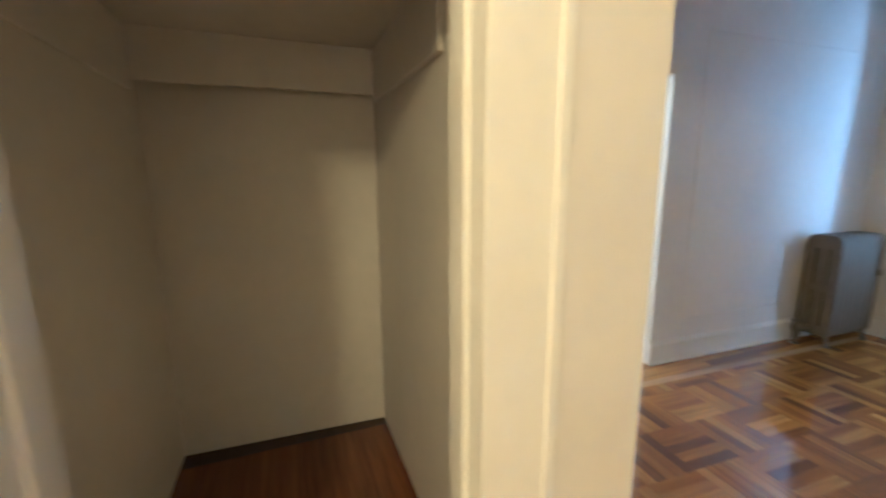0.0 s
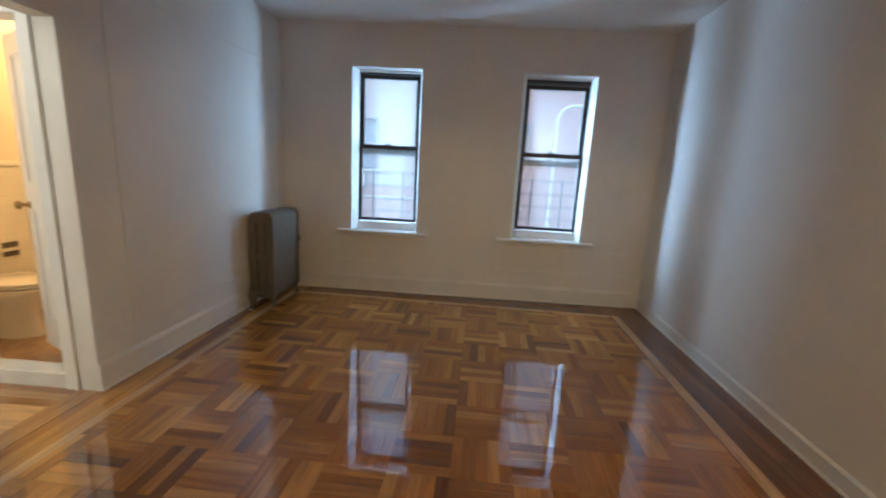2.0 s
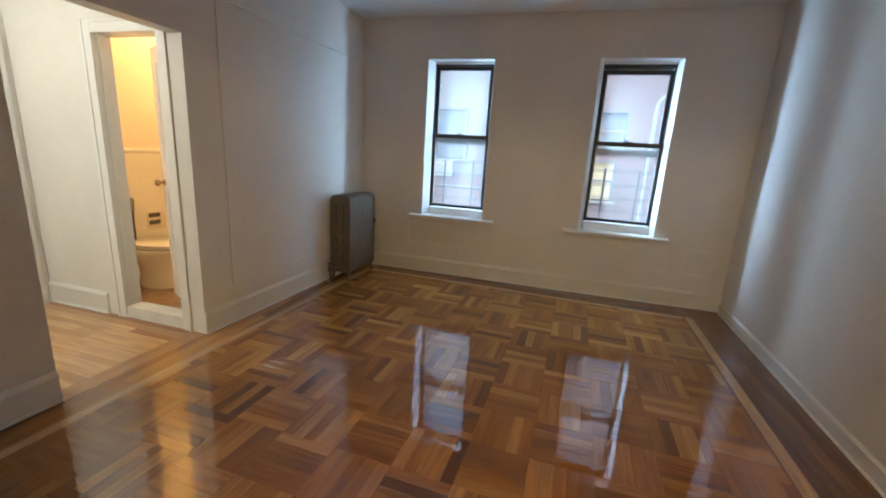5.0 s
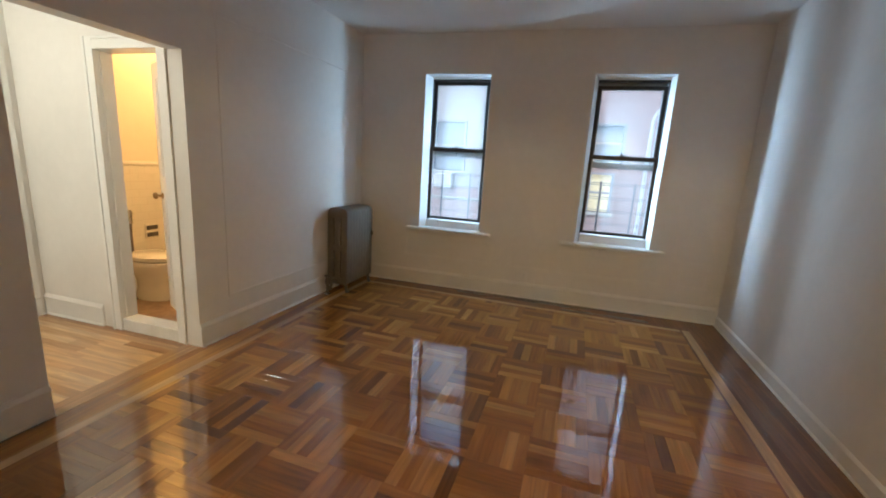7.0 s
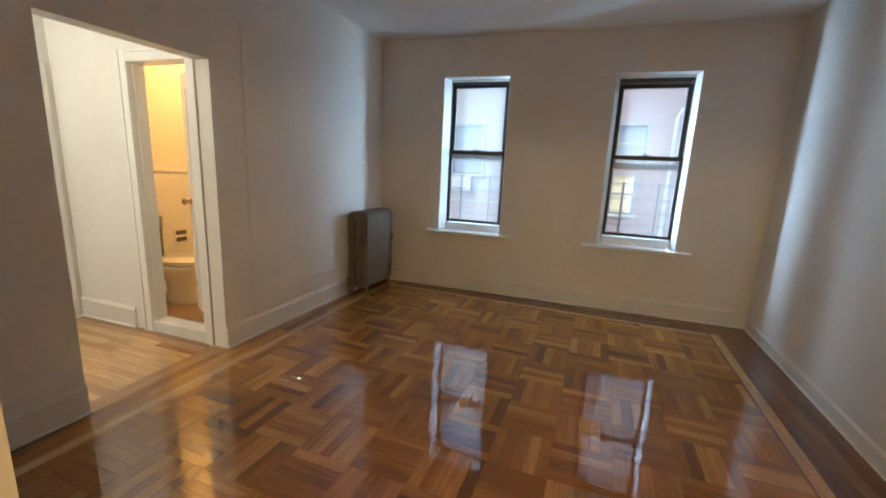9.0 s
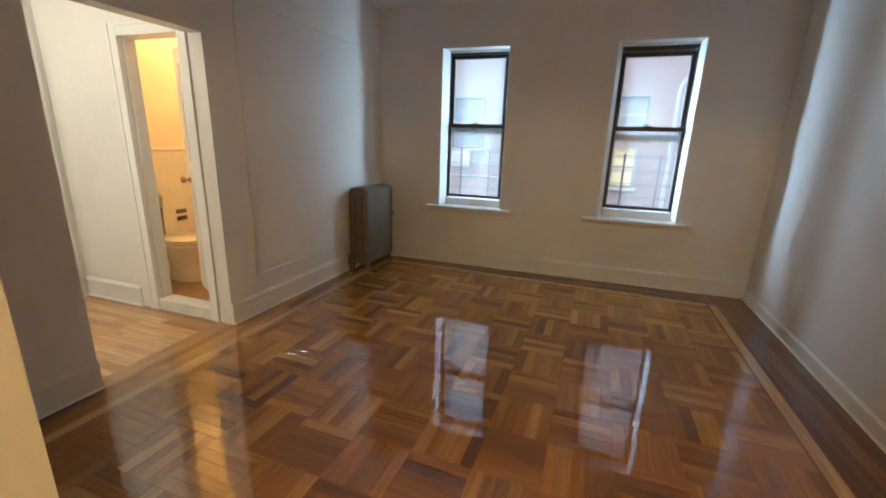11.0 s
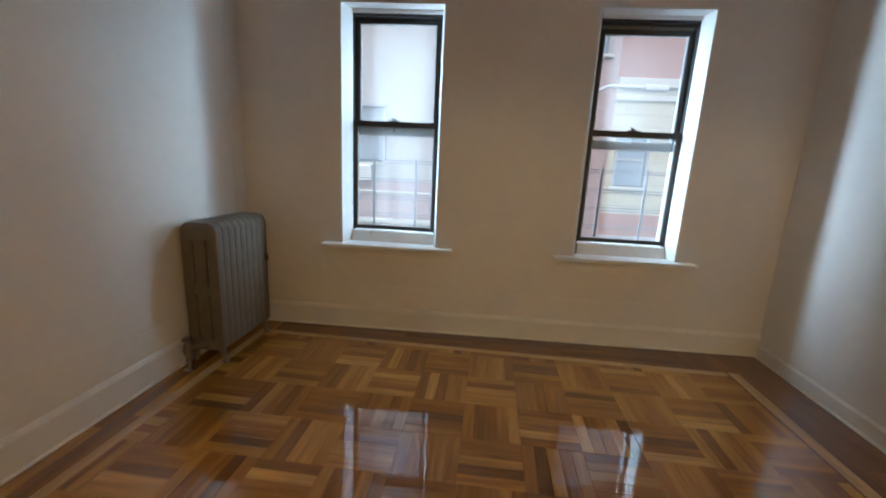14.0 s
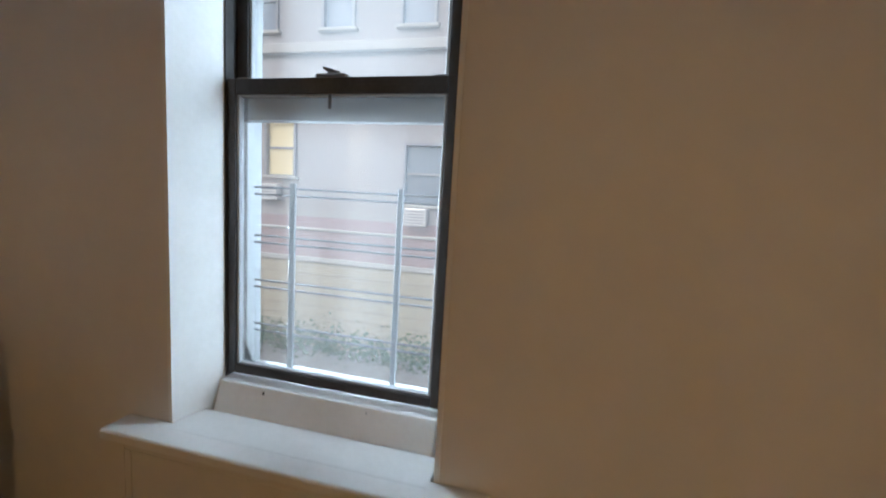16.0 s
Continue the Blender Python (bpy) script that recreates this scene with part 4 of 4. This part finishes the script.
def shop_railing(x0, x1, y, top):
    """The teal pipe frame that runs on from the awning: a top rail, a middle rail and posts."""
    t = thing("pipe_railing", pose(0, 0, 0), "teal painted pipe frame beside the shop awning", "railing")
    for z in (top, top - 1.1):
        part("rail", tube([(x0, y, z), (x1, y, z - 0.1)], 0.05, 8), TEAL, t)
    for k in range(4):
        u = x0 + (x1 - x0) * k / 3
        part("post", tube([(u, y, STREET + 0.15), (u, y, top - 0.02)], 0.045, 8), TEAL, t)
    return t


shop_railing(7.3, 11.4, 16.4, -1.15)


def street_lamp(x, y, top):
    t = thing("street_lamp", pose(x, y, STREET), "pale metal street lamp with a curved arm", "street lamp")
    h = top - STREET
    pts = [(0, 0, 0.4), (0, 0, h * 0.5), (0, 0, h - 0.45)] + [(0.45 - 0.45 * math.cos(a), 0, h - 0.45 + 0.45 * math.sin(a)) for a in [radians(q) for q in (20, 40, 60, 80, 90)]] + [(1.3, 0, h)]
    part("pole", tube(pts, [0.07, 0.06, 0.05] + [0.045] * 5 + [0.04], 12), LAMP_PAINT, t, smooth=True)
    part("base", loft([(0, 0, 0.0, 0.2, 0.2), (0, 0, 0.1, 0.16, 0.16), (0, 0, 0.45, 0.09, 0.09)], 16), LAMP_PAINT, t, smooth=True)
    part("lantern", box((1.2, -0.12, h - 0.09), (1.75, 0.12, h + 0.05), 0.04, 3), LAMP_PAINT, t, "grey lamp head")
    return t


street_lamp(4.66, 12.6, 3.35)


def hedge(x0, x1, y, z):
    """A low clipped hedge of many small leaves."""
    random.seed(11)
    bm = bmesh.new()
    for k in range(2600):
        u = random.uniform(x0, x1)
        hgt = 0.75 + 0.3 * noise.noise((u * 0.9, 0, 0))
        c = Vector((u, y + random.gauss(0, 0.28), z + abs(random.gauss(0, 0.5)) * hgt + random.uniform(0, 0.5)))
        q = Euler((random.uniform(0, 6), random.uniform(0, 6), random.uniform(0, 6))).to_matrix()
        s = random.uniform(0.05, 0.11)
        bm.faces.new([bm.verts.new(c + q @ Vector(p) * s) for p in ((-1, 0, 0), (0, -0.5, 0.1), (1, 0, 0), (0, 0.5, 0.1))])
    return tagged(part("hedge", bm, LEAF), "low green hedge along the opposite house", "hedge", kind="stuff")


hedge(-12, -1.5, 17.2, STREET + 0.15)

# ---- floors, piece by piece ----
PITCH, STRIP = 0.305, 0.061
TURN = -2.3  # the parquet field lies slightly askew in the room
FIELD = pose(1.245, 1.97, 0, 0, 0, TURN)
FX0, FX1, FY0, FY1 = -1.01, 2.43, -3.6, 2.80
floor = structure(part("floor", box((-WALL_T, BACK, -0.06), (W, D, -0.006)), SUBFLOOR), "glossy varnished oak parquet in basket-weave blocks with a dark border", "floor")
hall_floor = structure(part("floor_hall", box((-1.8, 0.18, -0.06), (-WALL_T, 2.82, -0.006)), SUBFLOOR), "varnished oak boards in the hall", "floor")
for ob in (floor, hall_floor):
    ob.location.z = FLOOR


def piece(length, width):
    """A plank with eased edges, its grain along x; returns a mesh."""
    e = 0.0004
    a, b = length / 2 - 0.0003, width / 2 - 0.0003
    verts = [(-a, -b, -0.006), (a, -b, -0.006), (a, b, -0.006), (-a, b, -0.006), (-a, -b, -e), (a, -b, -e), (a, b, -e), (-a, b, -e),
             (-a + e, -b + e, 0), (a - e, -b + e, 0), (a - e, b - e, 0), (-a + e, b - e, 0)]
    faces = [(0, 1, 5, 4), (1, 2, 6, 5), (2, 3, 7, 6), (3, 0, 4, 7), (4, 5, 9, 8), (5, 6, 10, 9), (6, 7, 11, 10), (7, 4, 8, 11), (8, 9, 10, 11)]
    me = bpy.data.meshes.new("plank")
    me.from_pydata(verts, [], faces)
    layer = me.uv_layers.new(name="UVMap")
    for loop in me.loops:
        co = me.vertices[loop.vertex_index].co
        layer.data[loop.index].uv = (co.x, co.y)
    return me


def planks(name, rows, mat, parent, sunk=0.0):
    """Boards as parts: rows of (x, y, length, width, turn)."""
    meshes = {}
    for x, y, length, width, turn in rows:
        key = (round(length, 3), round(width, 3))
        if key not in meshes:
            meshes[key] = piece(*key)
            meshes[key].materials.append(mat)
        ob = new(name, meshes[key])
        ob.parent = parent
        ob.matrix_local = pose(x, y, random.uniform(-0.0004, 0.0) - sunk, random.gauss(0, 0.10), random.gauss(0, 0.03), turn)


random.seed(5)
inlays, borders, side_boards = [], [], []


def run(rows, horizontal, fixed, a, b, width, seg):
    """A line of boards end to end from a to b."""
    p = a
    while p < b - 0.01:
        q = min(b, p + seg * random.uniform(0.75, 1.3))
        if b - q < 0.25:
            q = b
        mid = (p + q) / 2
        rows.append((mid, fixed, q - p, width, 0) if horizontal else (fixed, mid, q - p, width, 90))
        p = q


run(inlays, False, FX0 - 0.03, -1.24, FY1 + 0.055, 0.06, 1.4)
run(inlays, False, FX1 + 0.05, FY0, FY1 + 0.055, 0.07, 1.4)
run(inlays, True, FY1 + 0.0275, FX0, FX1, 0.055, 1.2)
for k in range(6):
    run(side_boards, False, (k + 0.5) * 0.066, 0.70, D, 0.066, 1.5)
for k in range(10):
    run(borders, False, W - (k + 0.5) * 0.068, BACK, D, 0.068, 1.5)
for k in range(6):
    run(borders, True, D - (k + 0.5) * 0.062, 0.396, W - 0.68, 0.062, 1.3)


def askew(rows):
    """Rows of the field's own grid, laid into the room."""
    return [(*(FIELD @ Vector((x, y, 0)))[:2], length, width, turn + TURN) for x, y, length, width, turn in rows]


def outside_closet(rows):
    return [r for r in rows if r[0] > 1.52 or r[1] > 0.70]


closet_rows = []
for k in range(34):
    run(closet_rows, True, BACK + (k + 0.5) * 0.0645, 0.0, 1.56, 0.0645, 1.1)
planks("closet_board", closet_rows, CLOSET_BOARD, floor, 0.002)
planks("inlay_strip", outside_closet(askew(inlays)), INLAY, floor)
planks("border_board", borders, BORDER, floor, 0.0016)
planks("border_board", side_boards, PARQUET, floor, 0.0016)
# the passage through the wall and the hall
sill_rows = []
for a in (-0.13, -0.065):
    run(sill_rows, False, a + 0.0325, OPEN0, OPEN1, 0.065, 0.9)
planks("threshold_board", sill_rows, HALL_BOARD, floor)
hall_rows = []
for k in range(36):
    run(hall_rows, True, 0.33 + (k + 0.5) * 0.0658, HALL_END, -WALL_T, 0.0658, 1.0)
planks("floor_board", hall_rows, HALL_BOARD, hall_floor)

near, rest = [], []
for i in range(-4, 9):
    for j in range(-12, 11):
        bx, by = i * PITCH, j * PITCH
        flat = (i + j) % 2 == 1
        for k in range(5):
            a0, a1 = (bx, bx + PITCH) if flat else (bx + k * STRIP, bx + (k + 1) * STRIP)
            b0, b1 = (by + k * STRIP, by + (k + 1) * STRIP) if flat else (by, by + PITCH)
            a0, a1, b0, b1 = max(a0, FX0), min(a1, FX1), max(b0, FY0), min(b1, FY1)
            if a1 - a0 < 0.012 or b1 - b0 < 0.012:
                continue
            row = ((a0 + a1) / 2, (b0 + b1) / 2, (a1 - a0) if flat else (b1 - b0), (b1 - b0) if flat else (a1 - a0), 0 if flat else 90)
            (near if -0.5 < row[0] < 1.95 and -0.2 < row[1] < 2.05 else rest).append(row)
near, rest = outside_closet(askew(near)), outside_closet(askew(rest))
verts, faces, uvs = [], [], []
for x, y, length, width, turn in rest:
    me = piece(length, width)
    m = pose(x, y, random.uniform(-0.0004, 0), random.gauss(0, 0.10), random.gauss(0, 0.03), turn)
    base = len(verts)
    verts += [tuple(m @ v.co) for v in me.vertices]
    for p in me.polygons:
        faces.append([base + v for v in p.vertices])
        uvs += [tuple(me.vertices[v].co[:2]) for v in p.vertices]
    bpy.data.meshes.remove(me)
me = bpy.data.meshes.new("parquet_rest")
me.from_pydata(verts, [], faces)
layer = me.uv_layers.new(name="UVMap")
layer.data.foreach_set("uv", [c for uv in uvs for c in uv])
me.materials.append(PARQUET_REST)
ob = new("parquet_strips", me)
ob.parent = floor
tagged(ob, kind="stuff")
planks("parquet_strip", near, PARQUET, floor)
